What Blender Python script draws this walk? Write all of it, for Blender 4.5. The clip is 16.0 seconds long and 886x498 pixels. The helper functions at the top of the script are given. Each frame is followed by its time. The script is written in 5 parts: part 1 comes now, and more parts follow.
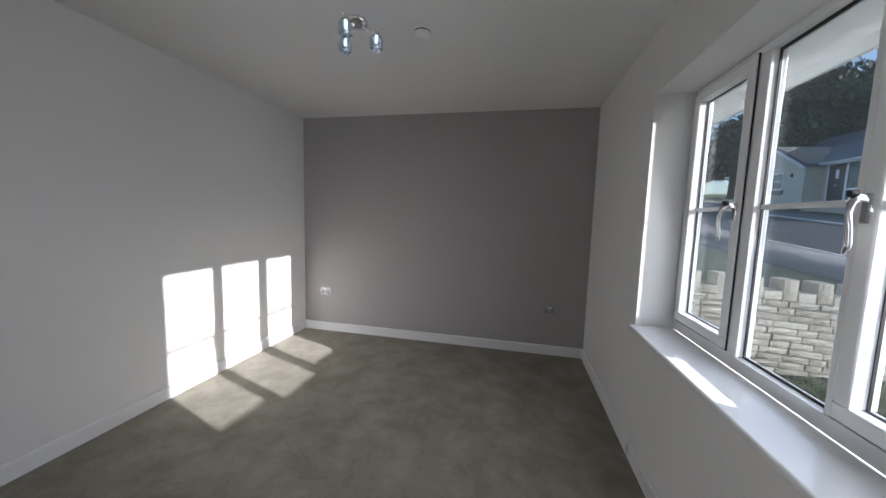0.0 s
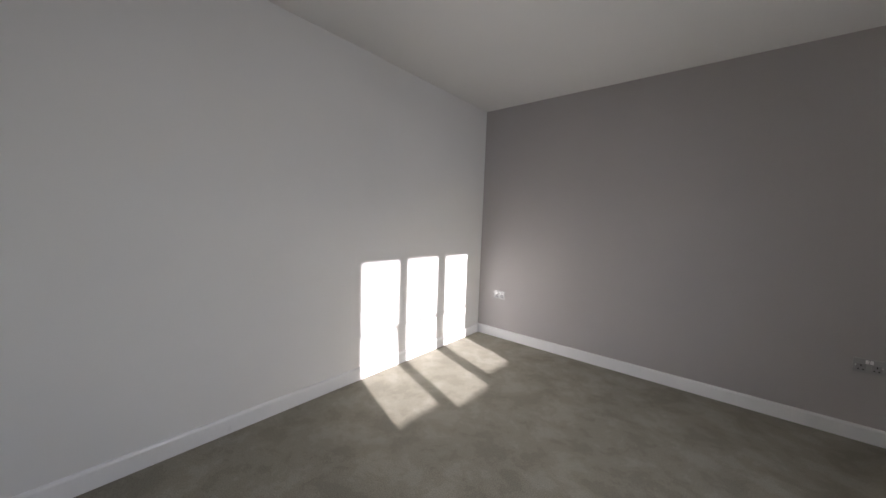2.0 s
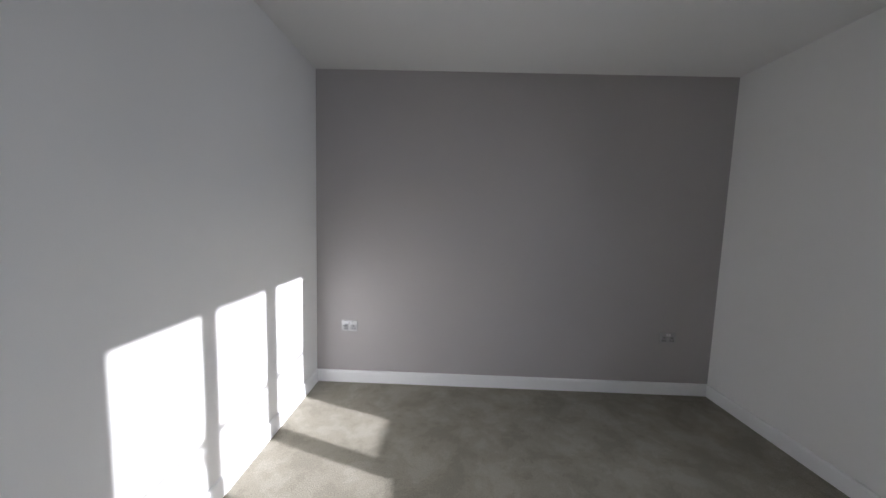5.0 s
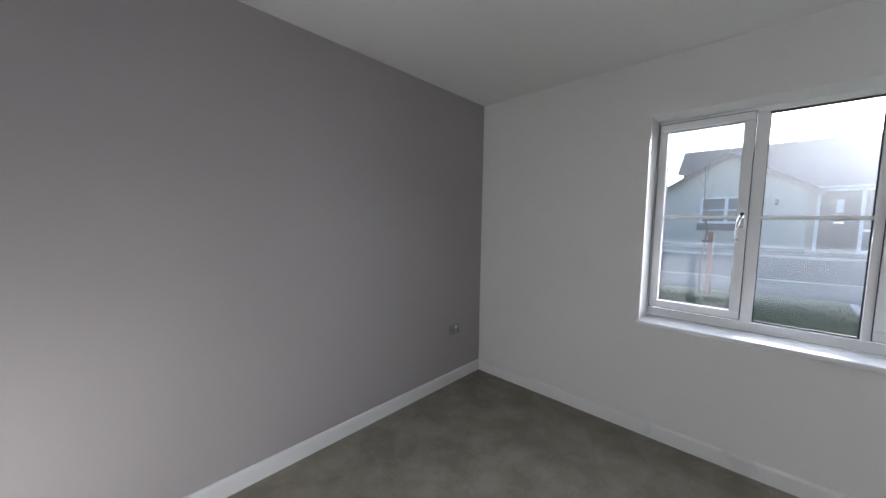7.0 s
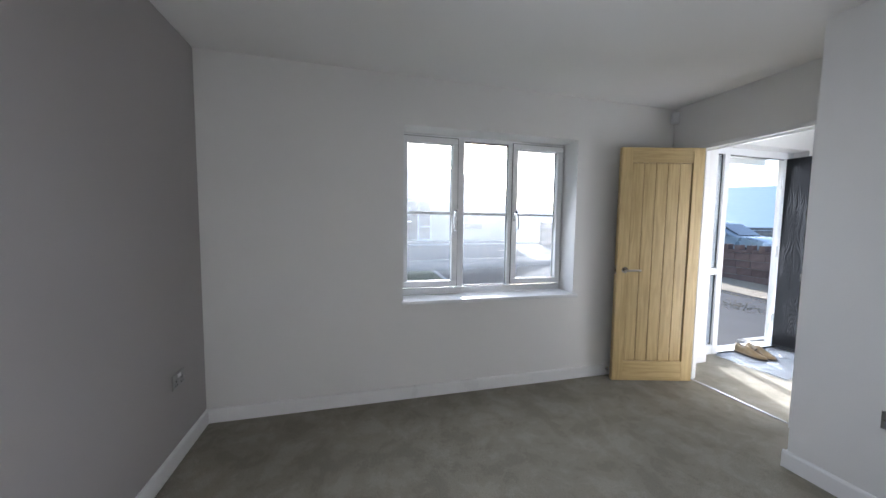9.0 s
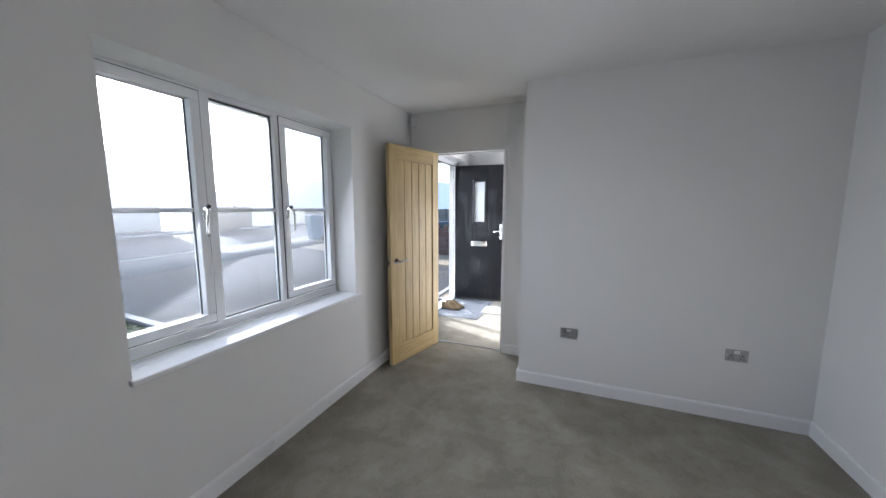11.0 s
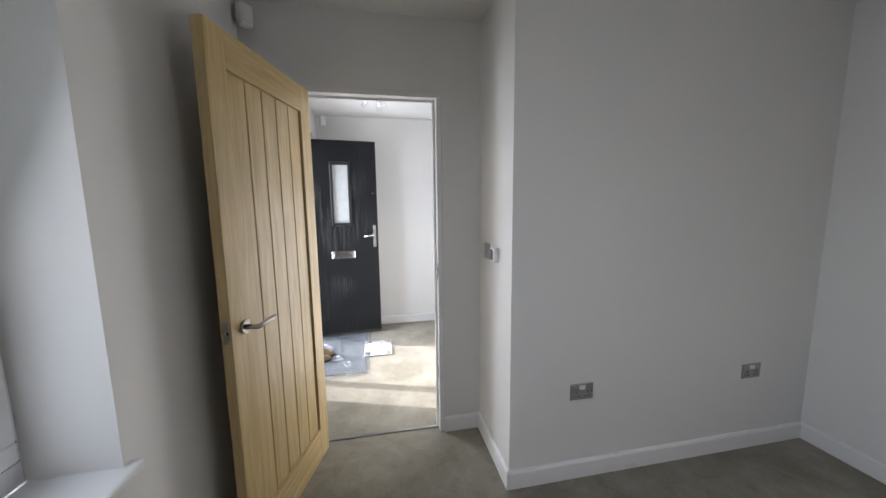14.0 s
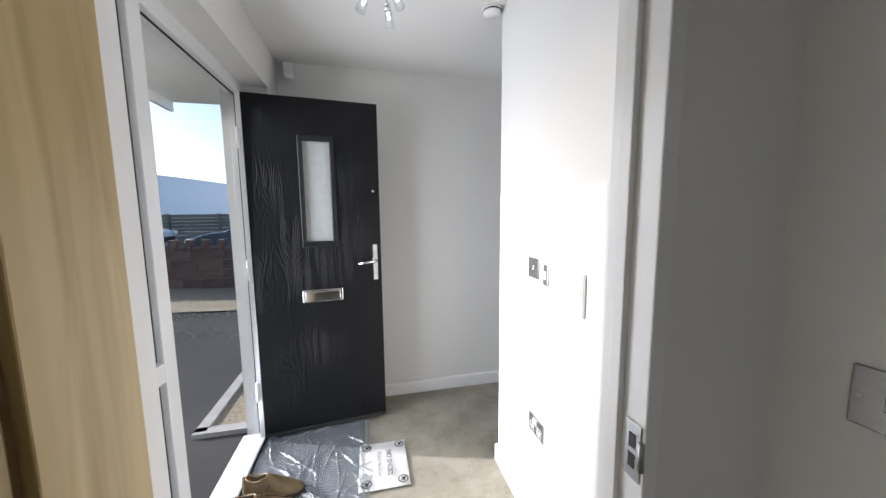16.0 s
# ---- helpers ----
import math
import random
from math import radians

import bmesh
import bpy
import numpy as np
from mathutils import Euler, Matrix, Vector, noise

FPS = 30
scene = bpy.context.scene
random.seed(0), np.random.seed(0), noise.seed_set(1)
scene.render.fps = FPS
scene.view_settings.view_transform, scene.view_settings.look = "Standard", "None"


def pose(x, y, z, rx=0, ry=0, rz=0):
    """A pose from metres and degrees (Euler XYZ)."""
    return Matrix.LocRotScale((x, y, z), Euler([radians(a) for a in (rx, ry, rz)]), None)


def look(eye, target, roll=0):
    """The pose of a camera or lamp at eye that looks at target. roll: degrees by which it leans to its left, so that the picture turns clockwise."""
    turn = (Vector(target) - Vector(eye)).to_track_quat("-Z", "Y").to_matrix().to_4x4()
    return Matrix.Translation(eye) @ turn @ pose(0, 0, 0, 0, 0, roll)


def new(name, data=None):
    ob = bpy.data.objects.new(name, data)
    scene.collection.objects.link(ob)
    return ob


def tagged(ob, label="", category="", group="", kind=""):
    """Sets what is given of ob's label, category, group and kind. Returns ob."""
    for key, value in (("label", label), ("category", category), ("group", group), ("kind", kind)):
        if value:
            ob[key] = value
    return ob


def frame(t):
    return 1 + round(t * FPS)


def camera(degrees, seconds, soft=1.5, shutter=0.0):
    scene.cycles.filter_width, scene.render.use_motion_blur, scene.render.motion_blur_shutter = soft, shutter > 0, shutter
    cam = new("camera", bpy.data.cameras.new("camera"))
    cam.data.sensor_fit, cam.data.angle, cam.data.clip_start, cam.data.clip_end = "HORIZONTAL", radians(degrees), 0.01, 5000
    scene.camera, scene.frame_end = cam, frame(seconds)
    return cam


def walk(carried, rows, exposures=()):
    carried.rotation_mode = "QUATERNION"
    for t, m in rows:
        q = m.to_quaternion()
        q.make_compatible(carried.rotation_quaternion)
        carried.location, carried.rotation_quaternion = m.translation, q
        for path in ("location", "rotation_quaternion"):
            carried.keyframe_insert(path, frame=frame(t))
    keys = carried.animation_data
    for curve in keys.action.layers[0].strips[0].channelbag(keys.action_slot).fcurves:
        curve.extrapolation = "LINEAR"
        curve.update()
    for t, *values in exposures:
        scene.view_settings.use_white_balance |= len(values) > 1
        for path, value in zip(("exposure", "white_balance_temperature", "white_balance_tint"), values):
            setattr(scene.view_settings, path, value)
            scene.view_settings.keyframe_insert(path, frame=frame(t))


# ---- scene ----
# ---- camera ----
cam = camera(106.5, 16.0)
PATH = [
    (0, (2.373, -3.389, 1.357), (1.952, -1.444, 1.161), 1.7),
    (0.5, (2.433, -3.228, 1.366), (1.836, -1.329, 1.172), 1.2),
    (1, (2.447, -3.111, 1.351), (1.367, -1.439, 1.156), 0.2),
    (1.5, (2.373, -3.003, 1.371), (1.122, -1.46, 1.138), 0.2),
    (2, (2.02, -3.07, 1.215), (0.741, -1.541, 1.051), 2.0),
    (2.5, (1.893, -3.097, 1.247), (0.623, -1.561, 1.076), 1.5),
    (3, (1.705, -2.939, 1.287), (0.476, -1.374, 1.086), 1.5),
    (5.5, (0.836, -2.419, 1.354), (1.333, -0.49, 1.18), 1.2),
    (6, (0.67, -2.248, 1.464), (1.676, -0.533, 1.248), 1.1),
    (6.5, (0.663, -2.063, 1.405), (1.927, -0.526, 1.207), 1.1),
    (7, (0.655, -1.84, 1.385), (2.096, -0.463, 1.216), 0.8),
    (7.5, (0.567, -1.734, 1.388), (2.268, -0.697, 1.213), 1.4),
    (8, (0.567, -1.4, 1.39), (2.518, -1.002, 1.202), 0.9),
    (8.5, (0.591, -1.203, 1.335), (2.586, -1.228, 1.186), 1.4),
    (9, (0.642, -0.959, 1.328), (2.569, -1.473, 1.186), 0.7),
    (9.2, (0.66, -0.85, 1.307), (2.492, -1.643, 1.186), 0.8),
    (11.3, (1.571, -0.599, 1.445), (2.162, -2.497, 1.22), 0.6),
    (11.5, (1.629, -0.601, 1.399), (2.121, -2.528, 1.19), 1.0),
    (12, (1.887, -0.789, 1.431), (2.057, -2.766, 1.187), 1.2),
    (12.5, (2.075, -0.946, 1.428), (2.032, -2.931, 1.19), 0.9),
    (13, (2.275, -1.184, 1.427), (1.945, -3.141, 1.177), 0.6),
    (13.5, (2.34, -1.52, 1.424), (1.95, -3.466, 1.175), 0.1),
    (14, (2.437, -1.886, 1.393), (2.065, -3.835, 1.142), -0.7),
    (14.5, (2.464, -2.234, 1.401), (2.1, -4.186, 1.156), -1.4),
    (15, (2.485, -2.6, 1.434), (2.086, -4.544, 1.19), -0.3),
    (15.5, (2.533, -2.951, 1.415), (2.111, -4.892, 1.18), -0.4),
    (16, (2.528, -3.362, 1.415), (2.094, -5.302, 1.19), -0.6),
]
EXPOSURES = [(0, 1.82, 6050, 14), (0.5, 2.08, 6100, 15), (1.5, 2.2, 6300, 16), (2.2, 2.1, 6300, 16), (3, 2.03, 6150, 15), (5.5, 2.0, 5900, 14), (6, 1.92, 5900, 14), (6.5, 2.1, 5900, 14), (7, 2.3, 5900, 14), (9, 2.3, 5800, 13), (11.5, 2.28, 5850, 14), (12.5, 2.2, 5900, 14), (13, 2.16, 5950, 14), (13.5, 2.03, 6100, 14), (14, 1.98, 6150, 14), (14.5, 1.76, 6000, 13), (15, 1.60, 6000, 13), (15.5, 1.56, 6000, 13), (16, 1.26, 6250, 13)]
walk(cam, [(t, look(eye, target, roll)) for t, eye, target, roll in PATH], EXPOSURES)

# ---- world and sun ----
SUN_TO = Vector((3.31, -1.125, 1.097)).normalized()
world = bpy.data.worlds.new("world")
scene.world = world
world.use_nodes = True
wn = world.node_tree.nodes
sky = wn.new("ShaderNodeTexSky")
sky.sky_type = "NISHITA"
sky.sun_disc = False
sky.sun_elevation = math.asin(SUN_TO.z)
sky.sun_rotation = math.atan2(SUN_TO.x, SUN_TO.y)
sky.air_density, sky.dust_density, sky.ozone_density = 1.0, 1.5, 1.5
wn["Background"].inputs[1].default_value = 0.10
world.node_tree.links.new(sky.outputs[0], wn["Background"].inputs[0])
sun_data = bpy.data.lights.new("sun", "SUN")
sun_data.energy, sun_data.angle, sun_data.color = 3.2, radians(0.6), (1.0, 0.965, 0.92)
sun = new("sun", sun_data)
sun.matrix_world = look((30, -10, 12), Vector((30, -10, 12)) - SUN_TO)


def sky_panel(name, x, y0, y1, z0, z1, watts, fall):
    """Skylight coming in through an opening of the front wall."""
    d = bpy.data.lights.new(name, "AREA")
    d.shape, d.size, d.size_y, d.energy, d.color = "RECTANGLE", y1 - y0, z1 - z0, watts, (0.95, 0.975, 1.0)
    d.spread = radians(135)
    ob = new(name, d)
    c = Vector((x, (y0 + y1) / 2, (z0 + z1) / 2))
    ob.matrix_world = look(c, c + Vector((-1, 0, -fall)))
    return ob


sky_panel("window_skylight", 3.262, -2.70, -1.37, 0.88, 1.98, 2.4, 0.40)
sky_panel("doorway_skylight", 3.205, -5.46, -4.70, 0.15, 2.0, 9.0, 0.05)


# ---- materials ----
def node_mat(name):
    m = bpy.data.materials.new(name)
    m.use_nodes = True
    return m, m.node_tree.nodes, m.node_tree.links, m.node_tree.nodes["Principled BSDF"]


def surface(name, dark, light, rough=0.6, scale=8.0, fine=120.0, bump=0.1, bump_scale=None, metal=0.0, spec=0.5,
            stretch=(1, 1, 1), rough_var=0.08, fine_amount=0.35, per_object=0.0, detail=5.0, depth=0.004):
    """A surface with colour varying at a coarse and a fine scale, and a fine relief."""
    m, n, l, b = node_mat(name)
    co = n.new("ShaderNodeTexCoord")
    mp = n.new("ShaderNodeMapping")
    mp.inputs["Scale"].default_value = stretch
    l.new(co.outputs["Object"], mp.inputs["Vector"])
    big = n.new("ShaderNodeTexNoise")
    big.inputs["Scale"].default_value, big.inputs["Detail"].default_value = scale, detail
    small = n.new("ShaderNodeTexNoise")
    small.inputs["Scale"].default_value, small.inputs["Detail"].default_value = fine, 3.0
    l.new(mp.outputs[0], big.inputs["Vector"])
    l.new(mp.outputs[0], small.inputs["Vector"])
    mix = n.new("ShaderNodeMix")
    mix.inputs[0].default_value = fine_amount
    l.new(big.outputs["Fac"], mix.inputs[2])
    l.new(small.outputs["Fac"], mix.inputs[3])
    ramp = n.new("ShaderNodeValToRGB")
    ramp.color_ramp.elements[0].position, ramp.color_ramp.elements[1].position = 0.32, 0.68
    ramp.color_ramp.elements[0].color, ramp.color_ramp.elements[1].color = (*dark, 1), (*light, 1)
    last = mix.outputs[0]
    if per_object:
        info = n.new("ShaderNodeObjectInfo")
        ma = n.new("ShaderNodeMath")
        ma.operation = "MULTIPLY_ADD"
        ma.inputs[1].default_value = per_object
        l.new(info.outputs["Random"], ma.inputs[0])
        sub = n.new("ShaderNodeMath")
        sub.operation = "SUBTRACT"
        sub.inputs[1].default_value = per_object / 2
        l.new(mix.outputs[0], sub.inputs[0])
        l.new(sub.outputs[0], ma.inputs[2])
        last = ma.outputs[0]
    l.new(last, ramp.inputs[0])
    l.new(ramp.outputs[0], b.inputs["Base Color"])
    rr = n.new("ShaderNodeMapRange")
    rr.inputs["To Min"].default_value, rr.inputs["To Max"].default_value = max(rough - rough_var, 0.02), min(rough + rough_var, 1)
    l.new(big.outputs["Fac"], rr.inputs["Value"])
    l.new(rr.outputs[0], b.inputs["Roughness"])
    b.inputs["Metallic"].default_value = metal
    b.inputs["Specular IOR Level"].default_value = spec
    if bump:
        bt = small
        if bump_scale:
            bt = n.new("ShaderNodeTexNoise")
            bt.inputs["Scale"].default_value, bt.inputs["Detail"].default_value = bump_scale, 4.0
            l.new(mp.outputs[0], bt.inputs["Vector"])
        bp = n.new("ShaderNodeBump")
        bp.inputs["Strength"].default_value, bp.inputs["Distance"].default_value = bump, depth
        l.new(bt.outputs["Fac"], bp.inputs["Height"])
        l.new(bp.outputs[0], b.inputs["Normal"])
    return m


def g(v):
    return (v, v, v)


WHITE_WALL = surface("white_emulsion", (0.72, 0.715, 0.70), (0.76, 0.755, 0.74), 0.5, 1.2, 260, 0.10, spec=0.3, depth=0.001)
CEILING = surface("ceiling_emulsion", (0.74, 0.735, 0.72), (0.77, 0.765, 0.75), 0.85, 1.0, 240, 0.10, spec=0.2, depth=0.001)
GREY_WALL = surface("grey_emulsion", (0.385, 0.365, 0.360), (0.410, 0.389, 0.383), 0.55, 1.4, 260, 0.12, spec=0.3, depth=0.001)
GLOSS_WHITE = surface("white_gloss_paint", (0.76, 0.76, 0.76), (0.80, 0.80, 0.80), 0.3, 3, 90, 0.05, depth=0.001)
SILL_WHITE = surface("sill_gloss_white", (0.78, 0.79, 0.80), (0.82, 0.83, 0.84), 0.09, 3, 60, 0.02, rough_var=0.03, depth=0.0006)
UPVC = surface("white_upvc", (0.80, 0.81, 0.82), (0.84, 0.85, 0.86), 0.22, 4, 80, 0.02, rough_var=0.05, depth=0.0006)
RUBBER = surface("black_gasket", g(0.012), g(0.022), 0.6, 20, 200, 0.05)
CHROME = surface("polished_chrome", g(0.72), g(0.80), 0.10, 10, 150, 0.0, metal=1.0, rough_var=0.05)
NICKEL = surface("satin_nickel", (0.34, 0.31, 0.27), (0.42, 0.39, 0.34), 0.28, 8, 200, 0.03, metal=1.0, depth=0.0004)
STEEL = surface("brushed_steel", g(0.34), g(0.42), 0.32, 6, 220, 0.05, metal=1.0, stretch=(1, 1, 14), depth=0.0005)
DARK_HOLE = surface("dark_plastic", g(0.010), g(0.02), 0.5, 20, 90, 0.02)
WHITE_PLASTIC = surface("white_plastic", g(0.76), g(0.80), 0.35, 8, 120, 0.03, depth=0.0006)
SCREEN = surface("display_grey", (0.10, 0.12, 0.12), (0.14, 0.16, 0.155), 0.15, 12, 80, 0.0)


def carpet_mat():
    m, n, l, b = node_mat("beige_carpet")
    co = n.new("ShaderNodeTexCoord")
    patch = n.new("ShaderNodeTexNoise")
    patch.inputs["Scale"].default_value, patch.inputs["Detail"].default_value = 4.2, 7.0
    patch.inputs["Distortion"].default_value = 0.2
    patch.inputs["Roughness"].default_value = 0.70
    tuft = n.new("ShaderNodeTexNoise")
    tuft.inputs["Scale"].default_value, tuft.inputs["Detail"].default_value = 190, 2.0
    for t in (patch, tuft):
        l.new(co.outputs["Object"], t.inputs["Vector"])
    r1 = n.new("ShaderNodeValToRGB")
    cr = r1.color_ramp
    cr.elements[0].position, cr.elements[1].position = 0.36, 0.66
    cr.elements[0].color = (0.246, 0.227, 0.184, 1)
    cr.elements[1].color = (0.336, 0.313, 0.260, 1)
    for at, col in ((0.44, (0.254, 0.234, 0.189, 1)), (0.465, (0.283, 0.261, 0.212, 1)), (0.54, (0.294, 0.272, 0.222, 1)), (0.565, (0.322, 0.298, 0.246, 1))):
        el = cr.elements.new(at)
        el.color = col
    l.new(patch.outputs["Fac"], r1.inputs[0])
    r2 = n.new("ShaderNodeMapRange")
    r2.inputs["From Min"].default_value, r2.inputs["From Max"].default_value = 0.3, 0.7
    r2.inputs["To Min"].default_value, r2.inputs["To Max"].default_value = 0.78, 1.15
    l.new(tuft.outputs["Fac"], r2.inputs["Value"])
    mul = n.new("ShaderNodeMix")
    mul.data_type, mul.blend_type = "RGBA", "MULTIPLY"
    mul.inputs[0].default_value = 1.0
    l.new(r1.outputs[0], mul.inputs[6])
    l.new(r2.outputs[0], mul.inputs[7])
    l.new(mul.outputs[2], b.inputs["Base Color"])
    b.inputs["Roughness"].default_value = 1.0
    b.inputs["Specular IOR Level"].default_value = 0.1
    b.inputs["Sheen Weight"].default_value = 0.06
    bp = n.new("ShaderNodeBump")
    bp.inputs["Strength"].default_value, bp.inputs["Distance"].default_value = 0.8, 0.006
    add = n.new("ShaderNodeMath")
    add.operation = "MULTIPLY_ADD"
    add.inputs[1].default_value = 0.8
    l.new(patch.outputs["Fac"], add.inputs[0])
    l.new(tuft.outputs["Fac"], add.inputs[2])
    l.new(add.outputs[0], bp.inputs["Height"])
    l.new(bp.outputs[0], b.inputs["Normal"])
    return m


def wood_mat(name, dark, light, axis_scale, rough, per_object=0.25):
    """Straight-grained timber with the grain along z."""
    m, n, l, b = node_mat(name)
    co = n.new("ShaderNodeTexCoord")
    info = n.new("ShaderNodeObjectInfo")
    off = n.new("ShaderNodeVectorMath")
    off.operation = "SCALE"
    off.inputs["Scale"].default_value = 7.0
    comb = n.new("ShaderNodeCombineXYZ")
    for k in range(3):
        l.new(info.outputs["Random"], comb.inputs[k])
    l.new(comb.outputs[0], off.inputs[0])
    add = n.new("ShaderNodeVectorMath")
    l.new(co.outputs["Object"], add.inputs[0])
    l.new(off.outputs[0], add.inputs[1])
    mp = n.new("ShaderNodeMapping")
    mp.inputs["Scale"].default_value = axis_scale
    l.new(add.outputs[0], mp.inputs["Vector"])
    wave = n.new("ShaderNodeTexNoise")
    wave.inputs["Scale"].default_value, wave.inputs["Detail"].default_value = 3.0, 6.0
    wave.inputs["Distortion"].default_value = 0.8
    l.new(mp.outputs[0], wave.inputs["Vector"])
    ramp = n.new("ShaderNodeValToRGB")
    ramp.color_ramp.elements[0].position, ramp.color_ramp.elements[1].position = 0.30, 0.70
    ramp.color_ramp.elements[0].color, ramp.color_ramp.elements[1].color = (*dark, 1), (*light, 1)
    l.new(wave.outputs["Fac"], ramp.inputs[0])
    hsv = n.new("ShaderNodeHueSaturation")
    mr = n.new("ShaderNodeMapRange")
    mr.inputs["To Min"].default_value, mr.inputs["To Max"].default_value = 1 - per_object / 2, 1 + per_object / 2
    l.new(info.outputs["Random"], mr.inputs["Value"])
    l.new(mr.outputs[0], hsv.inputs["Value"])
    l.new(ramp.outputs[0], hsv.inputs["Color"])
    l.new(hsv.outputs[0], b.inputs["Base Color"])
    b.inputs["Roughness"].default_value = rough
    bp = n.new("ShaderNodeBump")
    bp.inputs["Strength"].default_value, bp.inputs["Distance"].default_value = 0.25, 0.001
    l.new(wave.outputs["Fac"], bp.inputs["Height"])
    l.new(bp.outputs[0], b.inputs["Normal"])
    return m


def glass_mat(name, film, film_rough, tint=(0.96, 0.98, 0.98), gloss=0.07):
    """A window pane: clear, with a mirror-like gloss and a thin dusty film that scatters light forwards."""
    m, n, l, b = node_mat(name)
    n.remove(b)
    tr = n.new("ShaderNodeBsdfTransparent")
    tr.inputs[0].default_value = (*tint, 1)
    sc = n.new("ShaderNodeBsdfTranslucent") if film_rough >= 1 else n.new("ShaderNodeBsdfRefraction")
    sc.inputs["Color"].default_value = (0.92, 0.96, 1.0, 1)
    if film_rough < 1:
        sc.inputs["Roughness"].default_value, sc.inputs["IOR"].default_value = film_rough, 1.5
    gl = n.new("ShaderNodeBsdfGlossy")
    gl.inputs["Roughness"].default_value = 0.02
    co = n.new("ShaderNodeTexCoord")
    nz = n.new("ShaderNodeTexNoise")
    nz.inputs["Scale"].default_value, nz.inputs["Detail"].default_value = 3.0, 6.0
    l.new(co.outputs["Object"], nz.inputs["Vector"])
    mr = n.new("ShaderNodeMapRange")
    mr.inputs["To Min"].default_value, mr.inputs["To Max"].default_value = film * 0.6, film * 1.4
    l.new(nz.outputs["Fac"], mr.inputs["Value"])
    m1, m2 = n.new("ShaderNodeMixShader"), n.new("ShaderNodeMixShader")
    l.new(mr.outputs[0], m1.inputs[0])
    l.new(tr.outputs[0], m1.inputs[1])
    l.new(sc.outputs[0], m1.inputs[2])
    lw = n.new("ShaderNodeLayerWeight")
    pw = n.new("ShaderNodeMath")
    pw.operation = "POWER"
    pw.inputs[1].default_value = 4.0
    l.new(lw.outputs["Facing"], pw.inputs[0])
    fr = n.new("ShaderNodeMath")
    fr.operation = "MULTIPLY_ADD"
    fr.inputs[1].default_value, fr.inputs[2].default_value = 0.5, gloss / 2
    l.new(pw.outputs[0], fr.inputs[0])
    l.new(fr.outputs[0], m2.inputs[0])
    l.new(m1.outputs[0], m2.inputs[1])
    l.new(gl.outputs[0], m2.inputs[2])
    l.new(m2.outputs[0], n["Material Output"].inputs[0])
    return m


CARPET = carpet_mat()
OAK = wood_mat("pale_oak_veneer", (0.40, 0.290, 0.126), (0.565, 0.432, 0.212), (14, 14, 1.0), 0.38, 0.12)
OAK_CROSS = wood_mat("pale_oak_rail", (0.40, 0.290, 0.126), (0.565, 0.432, 0.212), (1.0, 14, 14), 0.38, 0.1)
# Darker brown for the gaps between boards; groove shade put into the colour.
OAK_GROOVE_SHADE = surface("oak_groove_shadow", (0.24, 0.15, 0.06), (0.32, 0.21, 0.09), 0.6, 30, 200, 0.1)
PANE = glass_mat("window_pane", 0.040, 0.80, (0.76, 0.785, 0.80))


# ---- shape helpers ----
def box_bm(x0, x1, y0, y1, z0, z1, bevel=0.0, seg=2, into=None):
    """A box between the bounds, its edges rounded by bevel, as a bmesh (or added to one)."""
    b = bmesh.new()
    bmesh.ops.create_cube(b, size=1.0)
    for v in b.verts:
        v.co = Vector(((x0 + x1) / 2 + v.co.x * (x1 - x0), (y0 + y1) / 2 + v.co.y * (y1 - y0), (z0 + z1) / 2 + v.co.z * (z1 - z0)))
    if bevel:
        bmesh.ops.bevel(b, geom=list(b.edges), offset=bevel, segments=seg, affect="EDGES", profile=0.5)
    if into is None:
        return b
    me = bpy.data.meshes.new("tmp")
    b.to_mesh(me)
    into.from_mesh(me)
    bpy.data.meshes.remove(me)
    b.free()
    return into


def boxes(*bounds, bevel=0.0):
    b = bmesh.new()
    for bb in bounds:
        box_bm(*bb, bevel=bevel, into=b)
    return b


def cyl_bm(p0, p1, r0, r1=None, seg=24, into=None, bevel=0.0):
    """A round rod or cone between two points."""
    p0, p1 = Vector(p0), Vector(p1)
    b = bmesh.new()
    bmesh.ops.create_cone(b, cap_ends=True, segments=seg, radius1=r0, radius2=r0 if r1 is None else r1, depth=(p1 - p0).length)
    if bevel:
        caps = [e for e in b.edges if len(e.link_faces) == 2 and max(len(f.verts) for f in e.link_faces) > 4]
        bmesh.ops.bevel(b, geom=caps, offset=bevel, segments=2, affect="EDGES", profile=0.5)
    q = Vector((0, 0, 1)).rotation_difference(p1 - p0)
    b.transform(Matrix.Translation((p0 + p1) / 2) @ q.to_matrix().to_4x4())
    for f in b.faces:
        f.smooth = len(f.verts) <= 4
    if into is None:
        return b
    me = bpy.data.meshes.new("tmp")
    b.to_mesh(me)
    into.from_mesh(me)
    bpy.data.meshes.remove(me)
    b.free()
    return into


